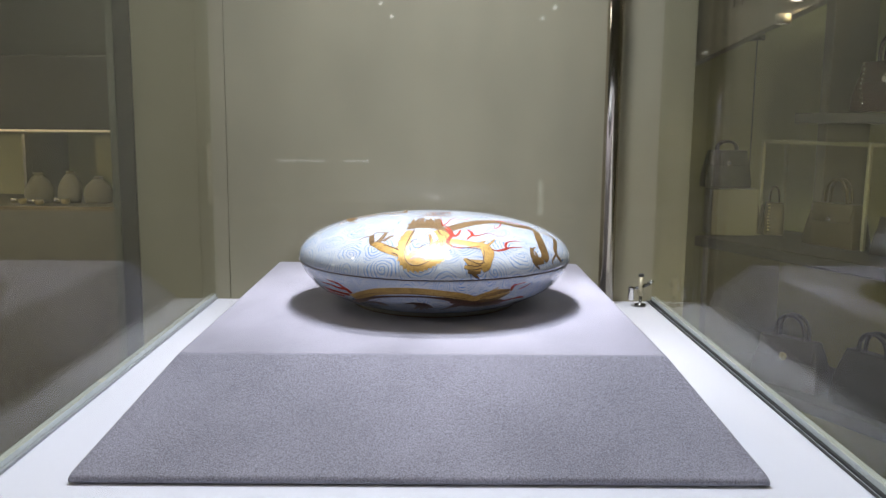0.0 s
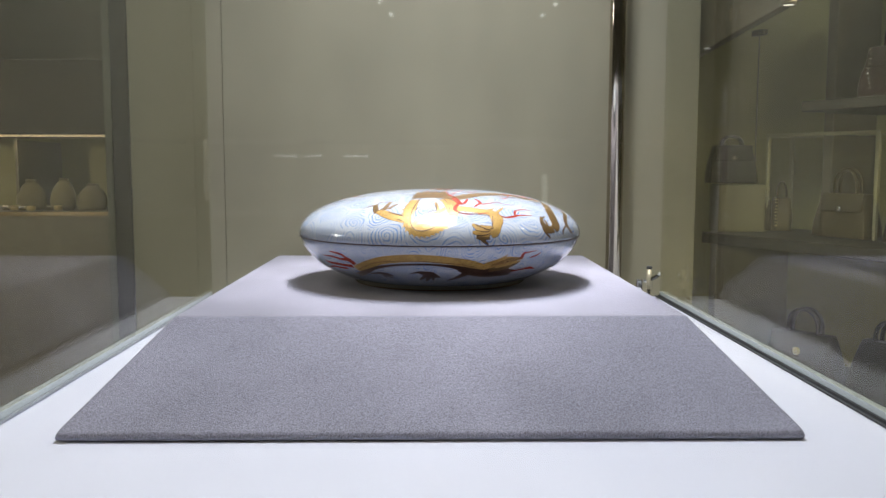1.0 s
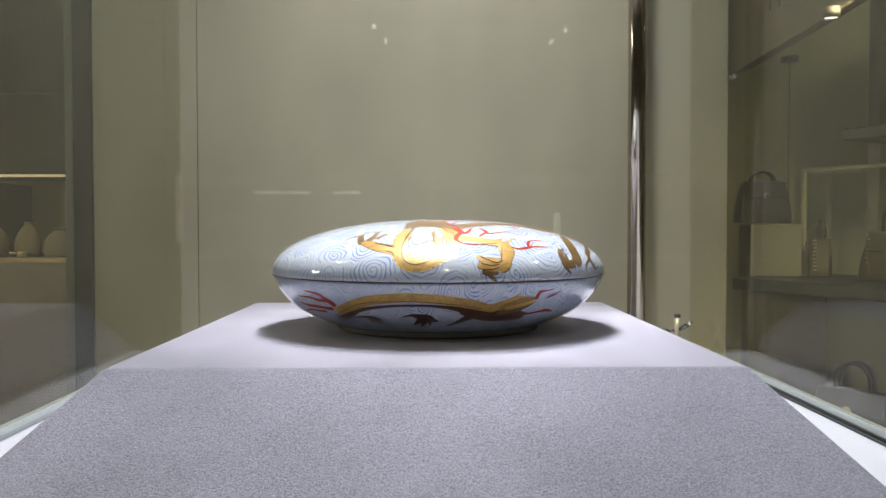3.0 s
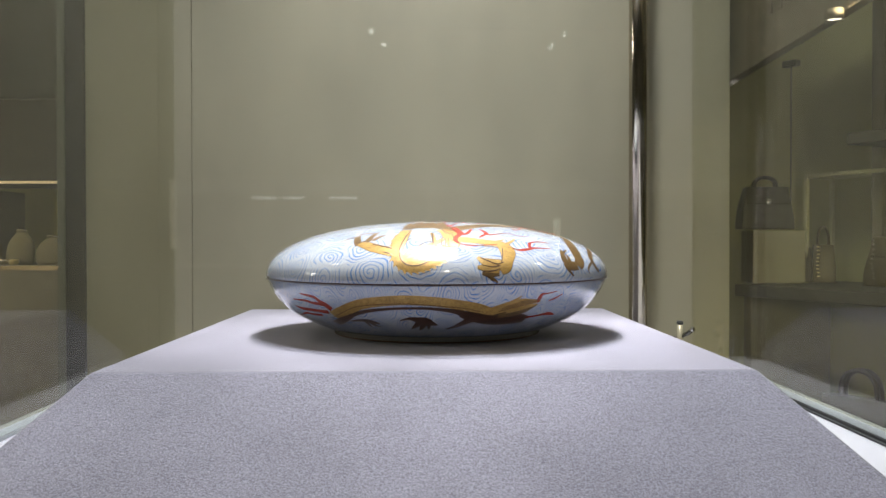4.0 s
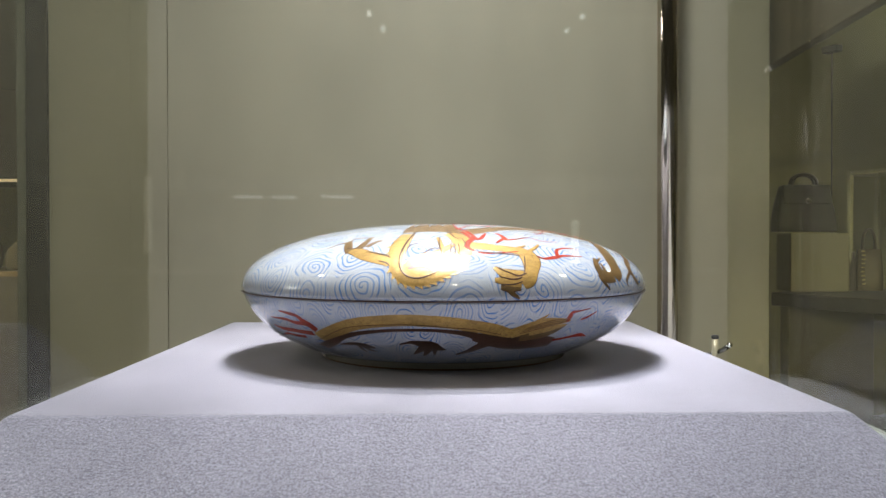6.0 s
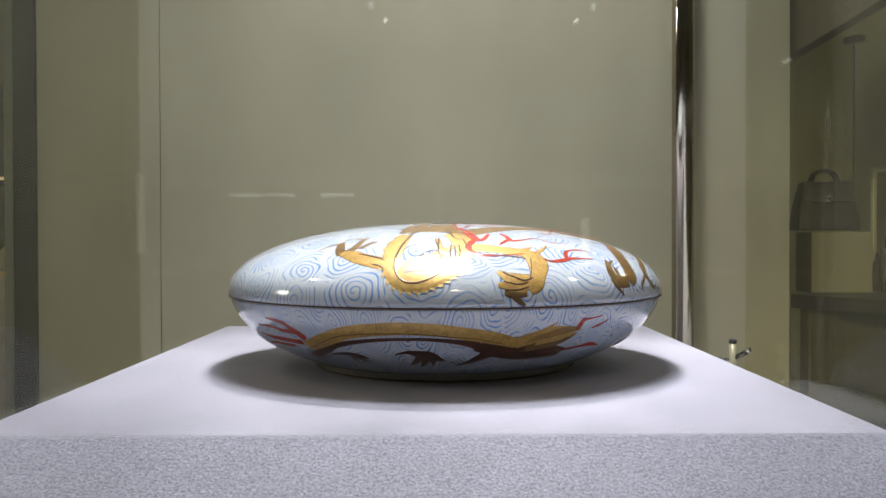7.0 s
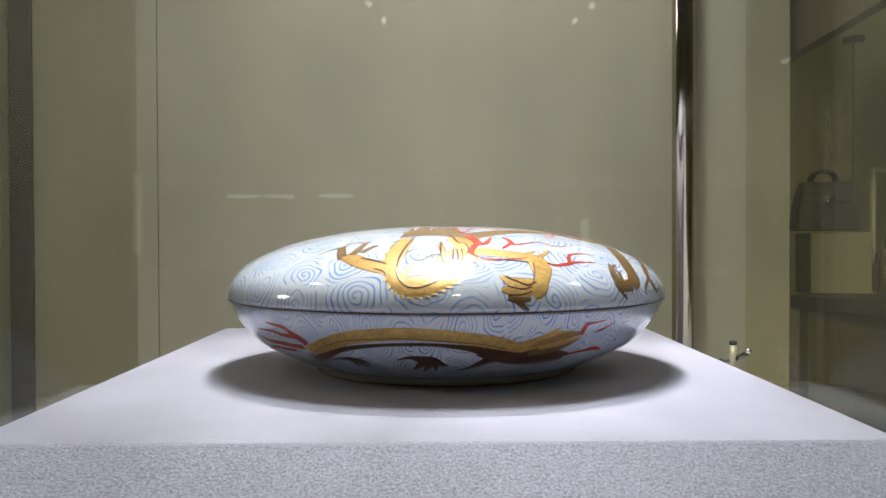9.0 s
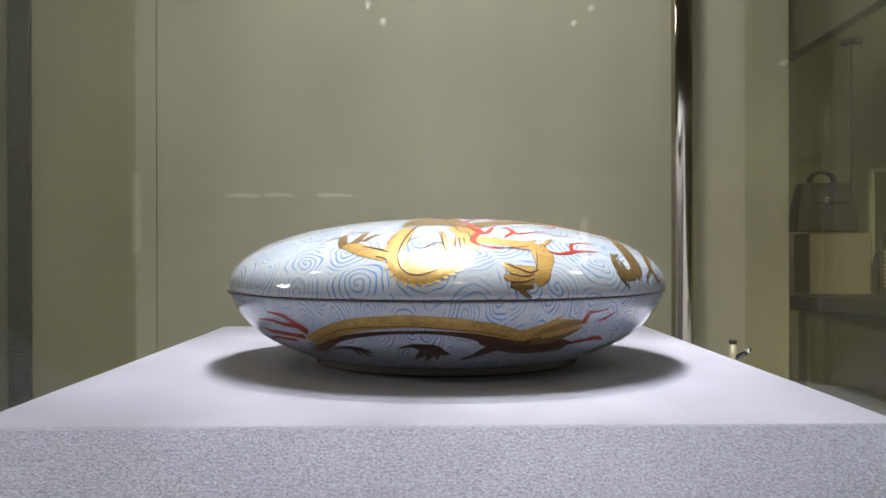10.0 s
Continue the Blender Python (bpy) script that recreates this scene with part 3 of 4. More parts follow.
lid_red = [
    [(-82.9, 0.635, 2.8), (-81.5, 0.598, 3.9), (-80.3, 0.527, 5), (-77.5, 0.535, 3.9), (-73.1, 0.61, 2.2)],
    [(-80.2, 0.534, 4.5), (-83.2, 0.466, 4.7), (-83.4, 0.408, 3.9), (-80.1, 0.366, 2.2), (-75.4, 0.366, 1.7), (-69.3, 0.377, 1.3)],
    [(-68.3, 0.612, 2.2), (-68, 0.568, 3.9), (-68.5, 0.515, 3.9), (-63.9, 0.524, 2.2), (-57.9, 0.541, 1.7), (-54.9, 0.492, 1.1), (-49.1, 0.48, 0.6)],
    [(-68.8, 0.53, 3.4), (-72.1, 0.494, 2.8), (-74, 0.468, 1.4)],
    [(-64.7, 0.331, 2), (-63, 0.307, 2.8), (-59.3, 0.316, 3.9), (-55.8, 0.33, 2.8), (-48.9, 0.319, 0.8)],
    [(-57.9, 0.326, 3.4), (-56.1, 0.377, 3.1), (-53.8, 0.4, 2.2), (-49.2, 0.406, 1.7), (-45.7, 0.383, 0.6)],
    [(-79.1, 0.509, 3), (-80.5, 0.65, 3), (-83.5, 0.721, 2), (-79.3, 0.874, 0.8)],
    [(-84.8, 0.682, 1), (-80.3, 0.72, 2), (-70.8, 0.803, 1.6), (-57, 0.838, 0.7)],
    [(-29.9, 0.662, 1.4), (-40.7, 0.619, 1.6), (-48.3, 0.596, 1.2), (-42.5, 0.643, 0.8)],
    [(-30.1, 0.694, 2), (-20, 0.655, 2), (-16.7, 0.579, 1.4), (-16, 0.522, 0.7)],
    [(-64.5, 0.803, 0.8), (-54, 0.787, 1.4), (-42.1, 0.806, 0.8)],
]
for p in lid_red:
    painting("flame", [(p, 0)], RED, on_lid, lid, "iron red flame", 0.0003)
whiskers = [
    [(-99.4, 0.224, 2), (-98.4, 0.242, 4), (-96.5, 0.258, 5), (-94.5, 0.244, 4), (-93.3, 0.214, 2)],
]
painting("dragon_belly", [(p, 0) for p in whiskers], ROSE, on_lid, lid, "rose shaded belly scales", 0.00036)

# the seal: a ruled square with strokes that cannot be read
seal = bmesh.new()
for x0, x1, y0, y1 in [(-0.015, 0.015, 0, 0.0022), (-0.015, 0.015, 0.0238, 0.026), (-0.015, -0.0135, 0.0022, 0.0238), (0.0135, 0.015, 0.0022, 0.0238)] + [(-0.0095 + 0.0105 * i, -0.0015 + 0.0105 * i, 0.0045 + 0.0062 * j, 0.0068 + 0.0062 * j) for i in range(2) for j in range(3)]:
    box(seal, x0 + 0.005, x1 + 0.005, 1.62 * y0 - 0.0325, 1.62 * y1 - 0.0325, 0, 0.0005)
for q in seal.verts:
    r = math.hypot(q.co.x, q.co.y)
    c = max(0.0, 1 - (r / LID_R) ** LID_N)
    q.co.z += RIM + 0.001 + LID_H * c ** (1 / LID_N) - 0.0001
part("seal_mark", seal, BROWN, lid, "square dark seal mark")

arch = [(-127.8, 0.538, 10.4), (-120.5, 0.634, 11.8), (-113.8, 0.722, 11.6), (-106.9, 0.768, 11), (-99.3, 0.788, 10.6), (-91, 0.769, 10.8), (-83.6, 0.721, 11.3), (-78.3, 0.676, 11.3), (-73, 0.615, 8.7)]
mane = [
    [(-73.6, 0.616, 10.4), (-69.5, 0.67, 11.6), (-64.9, 0.722, 11.6), (-59.7, 0.741, 5.8), (-56.9, 0.74, 1.2)],
    [(-70.8, 0.66, 5.8), (-67.4, 0.744, 4.6), (-64.6, 0.835, 0.8)],
    [(-68.2, 0.619, 7), (-62.5, 0.656, 5.8), (-57.9, 0.701, 1.7)],
]
mane_low = [
    [(-70.4, 0.561, 8.1), (-63.9, 0.592, 8.1), (-60.3, 0.639, 5.8), (-57.6, 0.7, 1.7)],
]
under = [(-131.1, 0.378, 9.3), (-123, 0.497, 8.1), (-118.1, 0.572, 5.2), (-111.6, 0.629, 4), (-103.6, 0.666, 3.2), (-94.7, 0.674, 3.2), (-87.2, 0.645, 4.8), (-82.4, 0.601, 7.7)]
dark = [(-83.1, 0.589, 7.9), (-78.2, 0.554, 16.2), (-71.2, 0.502, 20.9), (-64.5, 0.486, 19.7), (-58.6, 0.475, 12.8)]
low = [(-87, 0.32, 2.9), (-83.7, 0.376, 5.8), (-80.8, 0.463, 9.3), (-78.1, 0.534, 11.6)]
claws = [
    [(-122.2, 0.445, 2), (-117.3, 0.47, 4.9), (-113.9, 0.448, 7.8), (-111.1, 0.412, 2.9)],
    [(-114.2, 0.429, 4.9), (-113.2, 0.368, 3.4), (-111.3, 0.355, 1)],
    [(-115.8, 0.442, 3.9), (-115.9, 0.368, 2.4), (-115.4, 0.332, 1)],
    [(-102.9, 0.489, 1.5), (-99.7, 0.522, 3.9), (-97.1, 0.504, 8.8), (-94.8, 0.475, 13.8), (-92.6, 0.434, 9.9), (-90.3, 0.407, 2)],
    [(-96.6, 0.449, 7), (-98.3, 0.373, 4.9), (-99.9, 0.323, 1.5)],
    [(-95, 0.424, 7), (-96.2, 0.337, 3.9), (-97, 0.299, 1.5)],
    [(-93.4, 0.406, 3.9), (-93.6, 0.32, 1.7)],
]
painting("coil_shade", [(under, 0), (dark, 0), (low, 0)] + [(p, 0) for p in claws], UNDER, on_bowl, bowl, "dark brown underside of the coil", 0.00015)
painting("coil", [(arch, 0)] + [(p, 0) for p in mane], GOLD, on_bowl, bowl, "golden dragon coil", 0.00028)
painting("mane", [(p, 0) for p in mane_low], BRONZE, on_bowl, bowl, "bronze toned mane", 0.00024)
strands = [[(-71 + 0.5 * k, 0.615 + 0.022 * k, 0.5), (-65.3 + 0.6 * k, 0.675 + 0.026 * k, 1), (-58.6 + 0.4 * k, 0.735 + 0.012 * k, 0.5)] for k in range(4)]
painting("mane_lines", [(p, 0) for p in strands] + [([(-129, 0.50, 0.6), (-115.2, 0.69, 0.8), (-99.8, 0.738, 0.8), (-85, 0.69, 0.8), (-76, 0.615, 0.6)], 0)], BROWN, on_bowl, bowl, "fine brown drawing on the coil", 0.0004)
bowl_red = [
    [(-126.7, 0.623, 5.2), (-128.2, 0.687, 5.2), (-129.6, 0.726, 4.1), (-131.3, 0.788, 2.9), (-134, 0.811, 2.3), (-137.8, 0.832, 0.9)],
    [(-127.1, 0.659, 4.1), (-129.6, 0.695, 3.5), (-133.6, 0.702, 2.9), (-137.4, 0.733, 2.3), (-144.1, 0.737, 0.9)],
    [(-128.7, 0.58, 4.1), (-133, 0.585, 3.5), (-137.5, 0.595, 3.5), (-143, 0.601, 2.9), (-146.6, 0.632, 0.9)],
    [(-133.3, 0.525, 2.9), (-139, 0.524, 2.9), (-143.4, 0.527, 2.3), (-153.4, 0.457, 0.6)],
    [(-58.1, 0.731, 2.3), (-57.9, 0.791, 3.5), (-57.5, 0.839, 2.3), (-55.3, 0.852, 1.1), (-51.9, 0.873, 0.6)],
    [(-59.1, 0.507, 2.3), (-53.8, 0.532, 2.3), (-50, 0.547, 3.5), (-45.9, 0.518, 0.9)],
    [(-53.7, 0.745, 1.2), (-51.4, 0.775, 1.7), (-48.9, 0.831, 0.6)],
]
for p in bowl_red:
    painting("flame", [([(a, s, 1.35 * w) for a, s, w in p], 0)], RED, on_bowl, bowl, "iron red flame", 0.00034)


def tube(bm, path, radius, sides=8):
    rings = []
    for i, p in enumerate(path):
        run = (path[min(i + 1, len(path) - 1)] - path[max(i - 1, 0)]).normalized()
        a = run.cross(Vector((0.3, 0.9, 0.1))).normalized()
        b = run.cross(a)
        rings.append([bm.verts.new(p + (a * math.cos(2 * math.pi * k / sides) + b * math.sin(2 * math.pi * k / sides)) * radius) for k in range(sides)])
    for a, b in zip(rings, rings[1:]):
        for k in range(sides):
            bm.faces.new((a[k], a[(k + 1) % sides], b[(k + 1) % sides], b[k]))
    bm.faces.new(rings[0])
    bm.faces.new(rings[-1])


# ---- fittings of the showcase ----
clamp = empty("glass_clamp", 0.361, 0.330, DECK + 0.0330)
tagged(clamp, "chrome and brass glass clamp at the foot of the pane", "clamp")
bm = bmesh.new()
lathe(bm, [(0, -0.0325), (0.010, -0.0325), (0.010, -0.028), (0.0026, -0.026), (0.0026, -0.012), (0, -0.012)], 24)
part("stand", bm, SMOKE, clamp, "", True)
bm = bmesh.new()
lathe(bm, [(0, -0.014), (0.0042, -0.014), (0.0042, 0.020), (0, 0.020)], 24)
part("sleeve", bm, CREAM, clamp, "dull brass sleeve", 0.0001)
bm = bmesh.new()
lathe(bm, [(0, 0.0201), (0.0044, 0.0201), (0.0050, 0.0215), (0.0048, 0.0245), (0.0030, 0.0255), (0, 0.0250)], 24)
part("cap", bm, RUBBER, clamp, "black cap", True)
slab_box("jaw", (-0.022, -0.011, -0.004, 0.006, -0.022, 0.004), CHROME, clamp, "polished chrome jaw", bevel=0.003)
slab_box("bridge", (-0.0105, -0.0035, -0.001, 0.003, -0.003, 0.003), CHROME, clamp, bevel=0.001)
bm = bmesh.new()
tube(bm, [Vector((0.003, -0.001, 0.003)), Vector((0.009, -0.006, 0.007)), Vector((0.014, -0.012, 0.0125))], 0.0032, 12)
part("arm", bm, SMOKE, clamp, "smoked chrome arm", True)
bm = bmesh.new()
bmesh.ops.create_uvsphere(bm, u_segments=24, v_segments=14, radius=0.0040)
part("knob", bm, CHROME, clamp, "chrome ball knob", True).location = (0.0145, -0.013, 0.0140)

lamp = empty("canopy_spotlight", 0.01, 0.153, DECK + 0.9615)
tagged(lamp, "round white spotlight set under the showcase canopy", "spotlight")
bm = bmesh.new()
lathe(bm, [(0.055, -0.002), (0.059, -0.004), (0.065, -0.002), (0.066, 0.018), (0.055, 0.018)], 40)
part("bezel", bm, CHROME, lamp, "", True)


# ---- handbag shelves beyond the wall's end ----
SHELF = pose(0.501, 0.556, DECK, 0, 0, math.degrees(math.atan2(-0.9, 0.44))) @ Matrix.Scale(1.05, 4)


def beside(u, v, z, turn=0):
    return SHELF @ pose(u, v, z, 0, 0, turn)


def handbag(label, at, wide, deep, high, handle, skin, trim, chain=False, flap=True, taper=0.78):
    bag = new("handbag")
    bag.matrix_world = at
    tagged(bag, label, "handbag")
    bm = bmesh.new()
    for q in box(bm, -wide / 2, wide / 2, -deep / 2, deep / 2, 0.0015, high):
        if q.co.z > high / 2:
            q.co.x *= taper
            q.co.y *= 0.45
    bmesh.ops.subdivide_edges(bm, edges=list(bm.edges), cuts=3, use_grid_fill=True)
    for q in bm.verts:
        w = 4 * (q.co.z / high) * (1 - q.co.z / high)
        q.co.y *= 1 + 0.22 * w
        q.co.x *= 1 + 0.05 * w
    bmesh.ops.bevel(bm, geom=[e for e in bm.edges if e.calc_face_angle(0) > 0.7], offset=wide * 0.02, segments=2, profile=0.5, affect="EDGES")
    part("body", bm, skin, bag, "", True)
    if flap:
        bm = bmesh.new()
        for q in box(bm, -wide * taper * 0.52, wide * taper * 0.52, -deep * 0.47, -deep * 0.31, high * 0.60, high * 1.01, bevel=wide * 0.015):
            pass
        for q in bm.verts:
            q.co.y += (q.co.z / high - 0.6) * deep * 0.32
        part("flap", bm, skin, bag, "", True)
        bm = bmesh.new()
        lathe(bm, [(0, -0.001), (wide * 0.05, -0.001), (wide * 0.055, 0.001), (wide * 0.04, 0.002), (0, 0.002)], 16)
        part("clasp", bm, trim, bag, "metal turn clasp", True).matrix_basis = pose(0, -deep * 0.49, high * 0.66, 90, 0, 0)
    for s in (-1, 1):
        bm = bmesh.new()
        reach = wide * taper * 0.27
        path = [Vector((math.cos(math.pi * k / 12) * reach * (1 + 0.15 * math.sin(math.pi * k / 12)), s * deep * 0.14, high * 0.92 + handle * math.sin(math.pi * k / 12) ** 0.7)) for k in range(13)]
        tube(bm, path, wide * 0.022 + 0.0006)
        part("handle", bm, skin, bag, "", True)
    if chain:
        bm = bmesh.new()
        for k in range(9):
            lathe(bm, [(0.0016, -0.0012), (0.0030, 0), (0.0016, 0.0012)], 10, centre=(wide * (-0.30 + 0.02 * math.sin(k)), -deep * 0.56 - 0.001, high * (0.95 - 0.095 * k)))
        part("chain", bm, trim, bag, "bright metal chain", True)
    return bag


unit = new("shelf_unit")
unit.matrix_world = SHELF
tagged(unit, "dark olive display shelves with handbags on them", "shelves")
slab_box("shelf", (0.045, 0.95, -0.018, 0.21, 0.079, 0.098), SHELF_WOOD, unit, bevel=0.002)
slab_box("shelf", (0.22, 0.95, 0.02, 0.21, 0.305, 0.322), SHELF_WOOD, unit, bevel=0.002)
slab_box("shelf", (0.03, 0.95, 0.0, 0.21, -0.165, -0.145), SHELF_WOOD, unit, bevel=0.002)
slab_box("back_panel", (-0.30, 0.95, 0.212, 0.23, -DECK / 1.05 + 0.001, 0.62), LINEN, unit)
slab_box("upright", (0.028, 0.0445, 0.02, 0.21, -DECK / 1.05 + 0.001, 0.098), OAK, unit, bevel=0.002)
slab_box("upright", (0.20, 0.2195, 0.10, 0.21, 0.0985, 0.60), OAK, unit, bevel=0.002)
plinth = slab_box("display_block", (-0.042, 0.042, -0.03, 0.03, 0, 0.0855), BLOCK, None, bevel=0.002, at=beside(0.050, 0.062, 0.0985, 61))
tagged(plinth, "pale olive display block under a black handbag", "display block")
handbag("black leather handbag with two upright handles on a block", beside(0.0415, 0.053, 0.1845, 63), 0.086, 0.036, 0.070, 0.022, BLACK, CHROME)
handbag("small dark handbag with a glittering chain and ring handle", beside(0.079, 0.098, 0.0985, 50), 0.026, 0.020, 0.058, 0.020, UMBER, CHROME, True, False, 0.9)
handbag("small olive handbag with a tall ring handle", beside(0.102, 0.118, 0.0985, 50), 0.034, 0.022, 0.062, 0.034, TAN, BRASS, True, False, 0.9)
handbag("gold olive leather handbag with flap and beaded chain", beside(0.253, 0.10, 0.0985, 0), 0.100, 0.045, 0.074, 0.046, TAN, CHROME, True)
handbag("dark umber handbag standing on the shelf", beside(0.385, 0.095, 0.0985, 5), 0.09, 0.05, 0.062, 0.04, UMBER, BRASS)
handbag("umber leather handbag with arched handles on the lower shelf", beside(0.226, 0.045, -0.1445, 10), 0.125, 0.05, 0.085, 0.046, UMBER, BRASS)
handbag("dark brown tote with short handles on the lower shelf", beside(0.385, 0.045, -0.1445, -5), 0.13, 0.05, 0.095, 0.04, BLACK, BRASS, False, False, 0.72)
handbag("oxblood leather handbag with a metal clasp on the upper shelf", beside(0.350, 0.085, 0.3225, 0), 0.12, 0.05, 0.078, 0.05, OX, CHROME, True)
rod = new("display_rod")
rod.matrix_world = beside(0.050, 0.104, 0.0985)
tagged(rod, "thin dark rod with a bracket behind the black handbag", "display rod")
bm = bmesh.new()
lathe(bm, [(0, 0.001), (0.012, 0.001), (0.012, 0.004), (0.0011, 0.0055), (0.0011, 0.356), (0, 0.356)], 16)
part("stem", bm, SHELF_WOOD, rod, "", True)
slab_box("bracket", (-0.014, 0.014, -0.007, 0.007, 0.3565, 0.367), SHELF_WOOD, rod, "small dark bracket", bevel=0.002)
panel_lamp("counter_strip_lamp", (-1.0, 0.745, DECK + 0.28), (-1.0, 0.87, DECK + 0.13), 0.12, 0.5, 0.01, (1, 0.82, 0.5))
stand = new("display_stand")
stand.matrix_world = beside(0.195, 0.130, 0.0985)
tagged(stand, "pale open display stand standing on the shelf", "display stand")
WIDE, DEEP = 0.110, 0.030
for x in (-WIDE, WIDE):
    for y in (-DEEP, DEEP):
        slab_box("upright", (x - 0.003, x + 0.003, y - 0.003, y + 0.003, 0, 0.176), PERSPEX, stand, bevel=0.0006)
    slab_box("rail", (x - 0.0028, x + 0.0028, 0.0032 - DEEP, DEEP - 0.0032, 0.170, 0.1755), PERSPEX, stand, bevel=0.0006)
for y in (-DEEP, DEEP):
    slab_box("rail", (0.0032 - WIDE, WIDE - 0.0032, y - 0.0026, y + 0.0026, 0.170, 0.176), PERSPEX, stand, bevel=0.0006)

fascia = new("fascia")
fascia.matrix_world = SHELF
tagged(fascia, "brown fascia over the shelves with a dark sign", "fascia")
bm = bmesh.new()
box(bm, -0.10, 0.95, -0.10, -0.08, 0.372, 0.560, bevel=0.002)
for q in bm.verts:
    q.co.z += 0.29 * q.co.x
part("board", bm, FASCIA, fascia)
for i, tall in enumerate((0.016, 0.020, 0.018, 0.022)):
    u = 0.185 + 0.017 * i
    slab_box("sign_bar", (u, u + 0.009, -0.1028, -0.1003, 0.440 + 0.29 * u - tall / 2, 0.440 + 0.29 * u + tall / 2), SIGN, fascia)
for u, v, z, tip in ((0.303, -0.112, 0.449, 0), (0.328, -0.116, 0.478, -4)):
    spotlamp = new("downlight")
    spotlamp.matrix_world = beside(u, v, z) @ pose(0, 0, 0, tip, 0, 0)
    tagged(spotlamp, "small bright downlight on the edge of the fascia", "downlight")
    bm = bmesh.new()
    lathe(bm, [(0.0102, 0), (0.0115, 0.0), (0.0115, 0.014), (0, 0.014)], 24)
    part("can", bm, FASCIA, spotlamp, "", True)
    bm = bmesh.new()
    lathe(bm, [(0, 0.0018), (0.009, 0.0018), (0.009, 0.004), (0, 0.004)], 24)
    part("lens", bm, BRIGHT, spotlamp, "bright lens")
    down = beside(u, v, z - 0.006).translation
    spot("downlight_lamp", down, down + Vector((0.08, 0.06, -1)), 0.7, 150, 0.8, 0.008, (1, 0.88, 0.6))


# ---- jewellery display mirrored in the left pane, built solid beyond the dark post ----
cab = empty("mirrored_jewellery_cabinet", -0.895, 0.77, 0)
tagged(cab, "pane reflection of a dark jewellery cabinet with a warm light strip, built solid", "cabinet")
slab_box("counter", (-0.55, 0.27, -0.08, 0.22, 0, DECK + 0.130), OAK, cab, bevel=0.003)
slab_box("edge_trim", (-0.55, 0.27, -0.0835, -0.0805, DECK + 0.122, DECK + 0.131), GILT, cab)
slab_box("back_panel", (-0.55, 0.27, 0.2205, 0.24, 0, DECK + 0.45), LINEN, cab)
slab_box("top_board", (-0.55, 0.27, -0.04, 0.22, DECK + 0.293, DECK + 0.45), BOARD, cab, bevel=0.003)
for k in range(3):
    slab_box("light_strip", (-0.50 + 0.256 * k, -0.25 + 0.256 * k, -0.035, -0.022, DECK + 0.288, DECK + 0.2925), WARM, cab, "warm glowing light strip")
slab_box("divider", (-0.018, -0.012, 0.0, 0.22, DECK + 0.1305, DECK + 0.282), OAK, cab)


def neck_bust(x, wide, high, turn):
    bm = bmesh.new()
    lathe(bm, [(0, 0), (wide * 0.52, 0), (wide * 0.58, high * 0.10), (wide * 0.60, high * 0.34), (wide * 0.56, high * 0.54), (wide * 0.46, high * 0.70), (wide * 0.32, high * 0.82), (wide * 0.21, high * 0.89), (wide * 0.18, high * 0.93), (wide * 0.25, high * 0.945), (wide * 0.25, high * 0.98), (wide * 0.18, high), (0, high)], 28)
    for q in bm.verts:
        q.co.y *= 0.55
        q.co.y += 0.12 * q.co.z
    ob = part("necklace_bust", bm, VELVET, None, "", True)
    ob.matrix_world = pose(x - 0.115, 0.78, DECK + 0.1305, 0, 0, turn)
    return tagged(ob, "cream velvet necklace stand on the dark counter", "necklace stand", "necklace stands")


neck_bust(-0.772, 0.052, 0.066, 14)
neck_bust(-0.704, 0.048, 0.070, -8)
neck_bust(-0.640, 0.054, 0.058, 0)
neck_bust(-0.905, 0.048, 0.062, 5)
for k in range(7):
    bm = bmesh.new()
    lathe(bm, [(0.006, 0), (0.0085, 0.002), (0.0095, 0.006), (0.0085, 0.010), (0.006, 0.0105)], 18)
    cuff = part("bangle", bm, CHROME if k % 2 else BRASS, None, "", True)
    cuff.matrix_world = pose(-0.955 + 0.0235 * k, 0.722 + 0.012 * ((k * 3) % 4), DECK + 0.1307, 0, 0, 20 * k)
    tagged(cuff, "small shiny metal bangle on the counter", "bangle", "bangles on the counter")


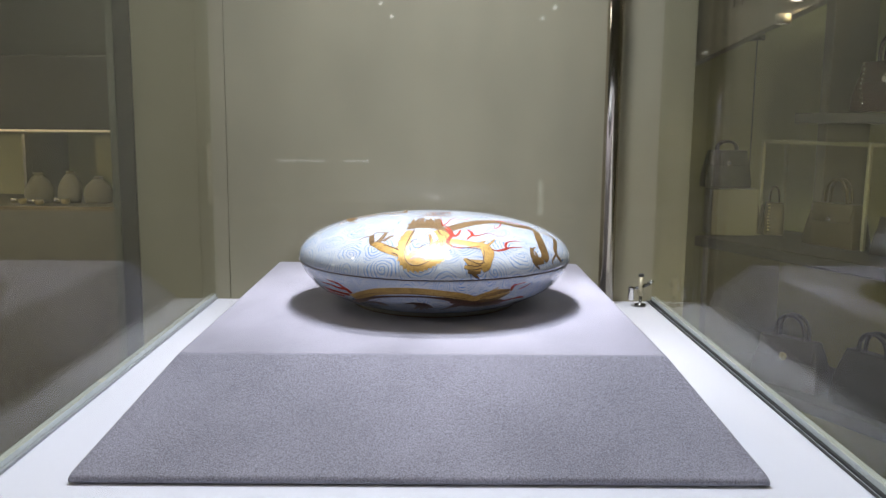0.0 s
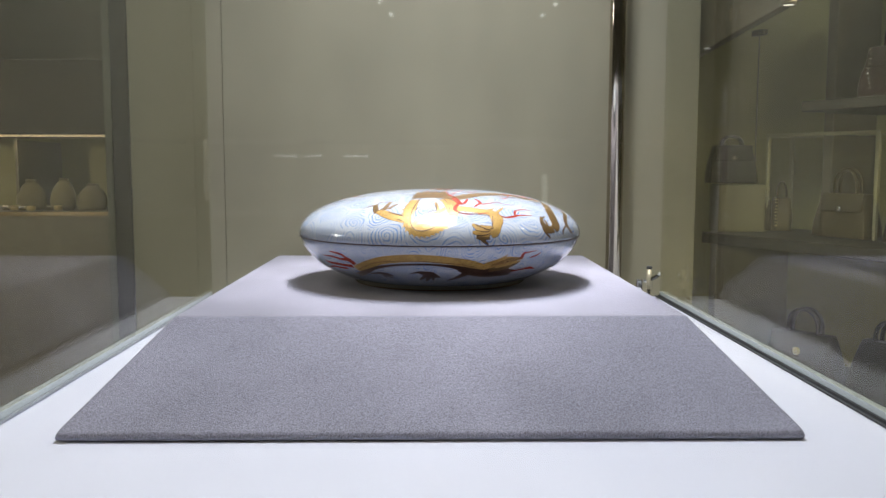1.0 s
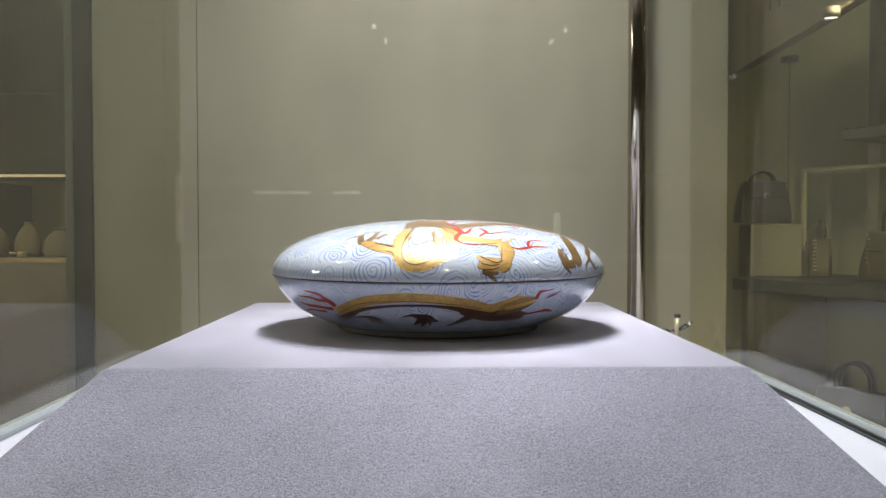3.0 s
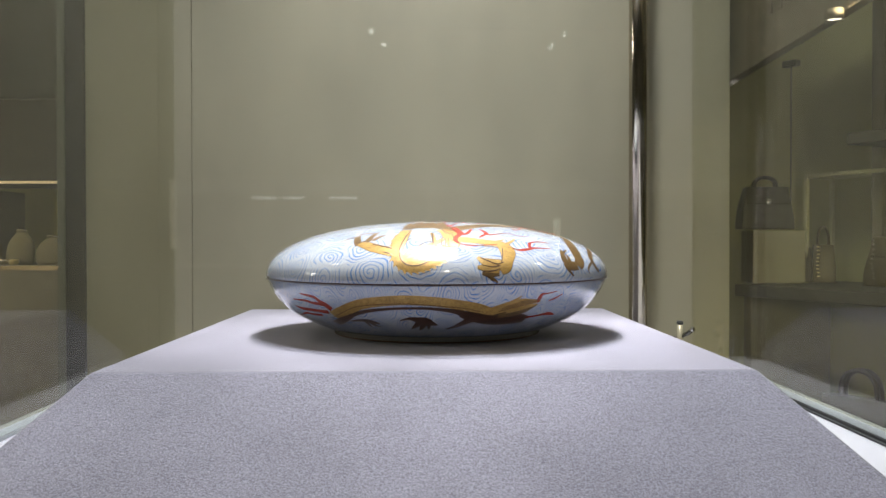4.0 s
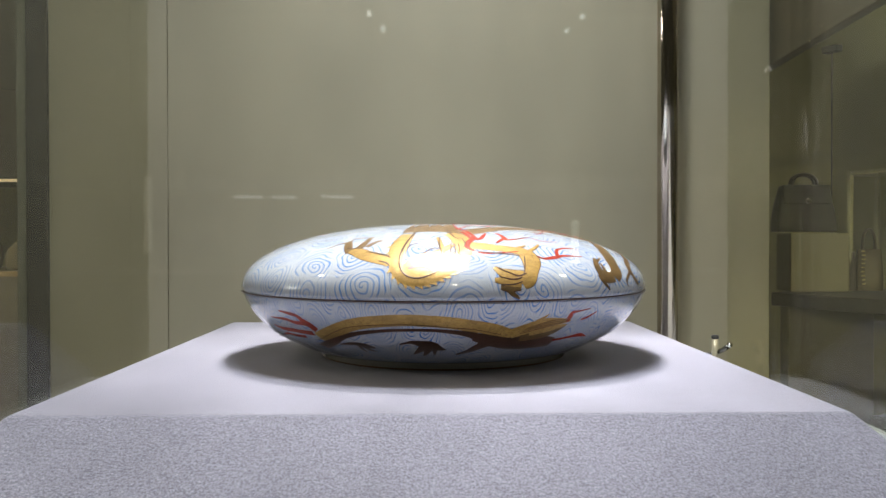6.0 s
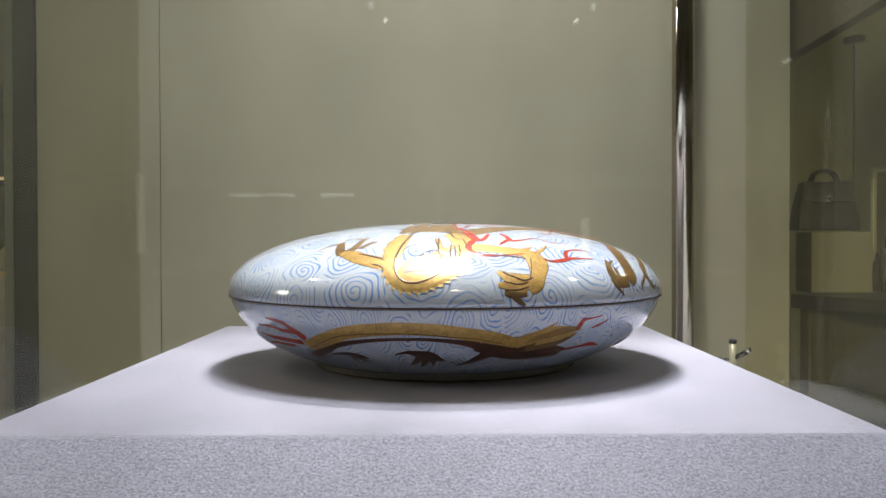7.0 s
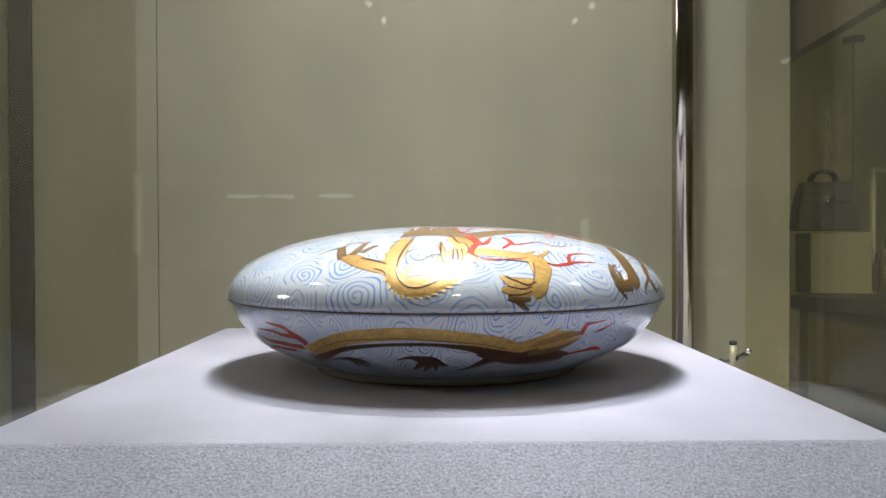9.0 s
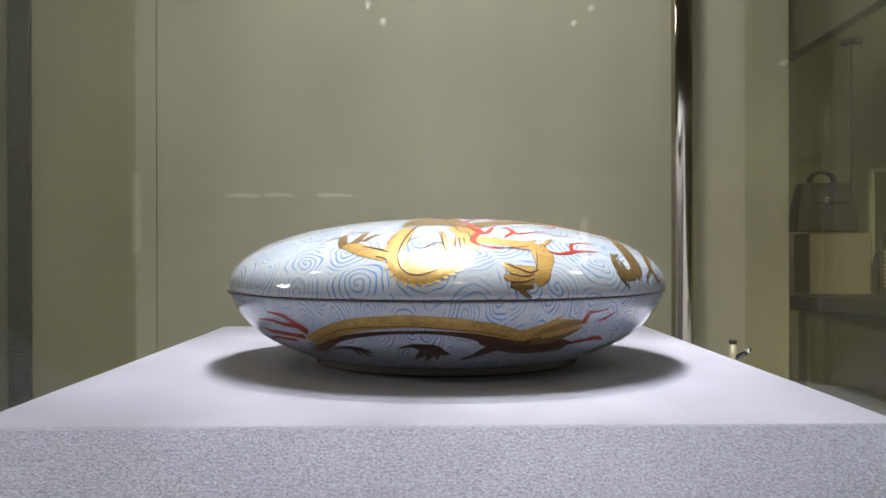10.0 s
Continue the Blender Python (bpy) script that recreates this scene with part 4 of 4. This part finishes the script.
# ---- the shop behind the camera, seen mirrored in the front pane ----
MIRROR_Y = 2 * (FRONT_Y - 0.05) - 0.42
rear = empty("lit_cabinet", 0, MIRROR_Y, 0)
tagged(rear, "dark shop cabinet with short white light strips", "cabinet")
slab_box("body", (-0.62, 0.62, -0.42, -0.12, 0, DECK + 0.13), OAK, rear, bevel=0.003)
slab_box("hood", (-0.62, 0.62, -0.42, -0.012, DECK + 0.275, DECK + 0.40), OAK, rear, bevel=0.003)
slab_box("back_panel", (-0.62, 0.62, -0.45, -0.4205, 0, DECK + 0.40), OAK, rear)
for x0, x1 in ((-0.290, -0.250), (-0.238, -0.203), (-0.166, -0.122)):
    slab_box("light_strip", (x0, x1, -0.011, 0.0, DECK + 0.2425, DECK + 0.2468), COOL, rear, "short white light strip")
slab_box("light_strip", (-0.414, -0.4105, -0.011, 0.0, DECK + 0.165, DECK + 0.274), WARM_DIM, rear, "upright dim light strip")
slab_box("light_strip", (0.190, 0.199, -0.011, 0.0, DECK + 0.150, DECK + 0.212), WARM_DIM, rear, "upright dim light strip")
rail = empty("lamp_rail", 0, MIRROR_Y - 0.15, DECK)
tagged(rail, "dark lamp rail with small bright spot heads", "lamp rail")
slab_box("rail", (-0.62, 0.62, -0.06, -0.04, 0.56, 0.58), DARK, rail, bevel=0.002)
slab_box("hanger", (-0.40, -0.39, -0.055, -0.045, 0.5805, 2.8 - DECK), DARK, rail)
slab_box("hanger", (0.39, 0.40, -0.055, -0.045, 0.5805, 2.8 - DECK), DARK, rail)
for x, z in ((-0.108, 0.542), (-0.086, 0.518), (0.205, 0.516), (0.230, 0.538), (0.528, 0.455)):
    bm = bmesh.new()
    lathe(bm, [(0, 0), (0.0042, 0), (0.0042, 0.003), (0, 0.003)], 16)
    head_lens = part("spot_lens", bm, BEAM, rail, "bright lens", True)
    head_lens.matrix_basis = pose(x, 0.0, z, -60, 0, 30 if x < 0 else -30)
    slab_box("spot_arm", (x - 0.003, x + 0.003, -0.053, -0.047, z, 0.5598), DARK, rail)


# ---- lit window of the shop's west side, mirrored on the glaze ----
lit = empty("wall_light", -3.2, -0.05, 2.0)
tagged(lit, "wall light with four small bright panes", "wall light")
slab_box("backplate", (0, 0.02, -0.20, 0.20, -0.22, 0.22), DARK, lit, bevel=0.004)
for y in (-0.10, 0.10):
    for z in (-0.11, 0.11):
        slab_box("pane", (0.0205, 0.032, y - 0.075, y + 0.075, z - 0.07, z + 0.07), GLARE, lit, "bright glowing pane")
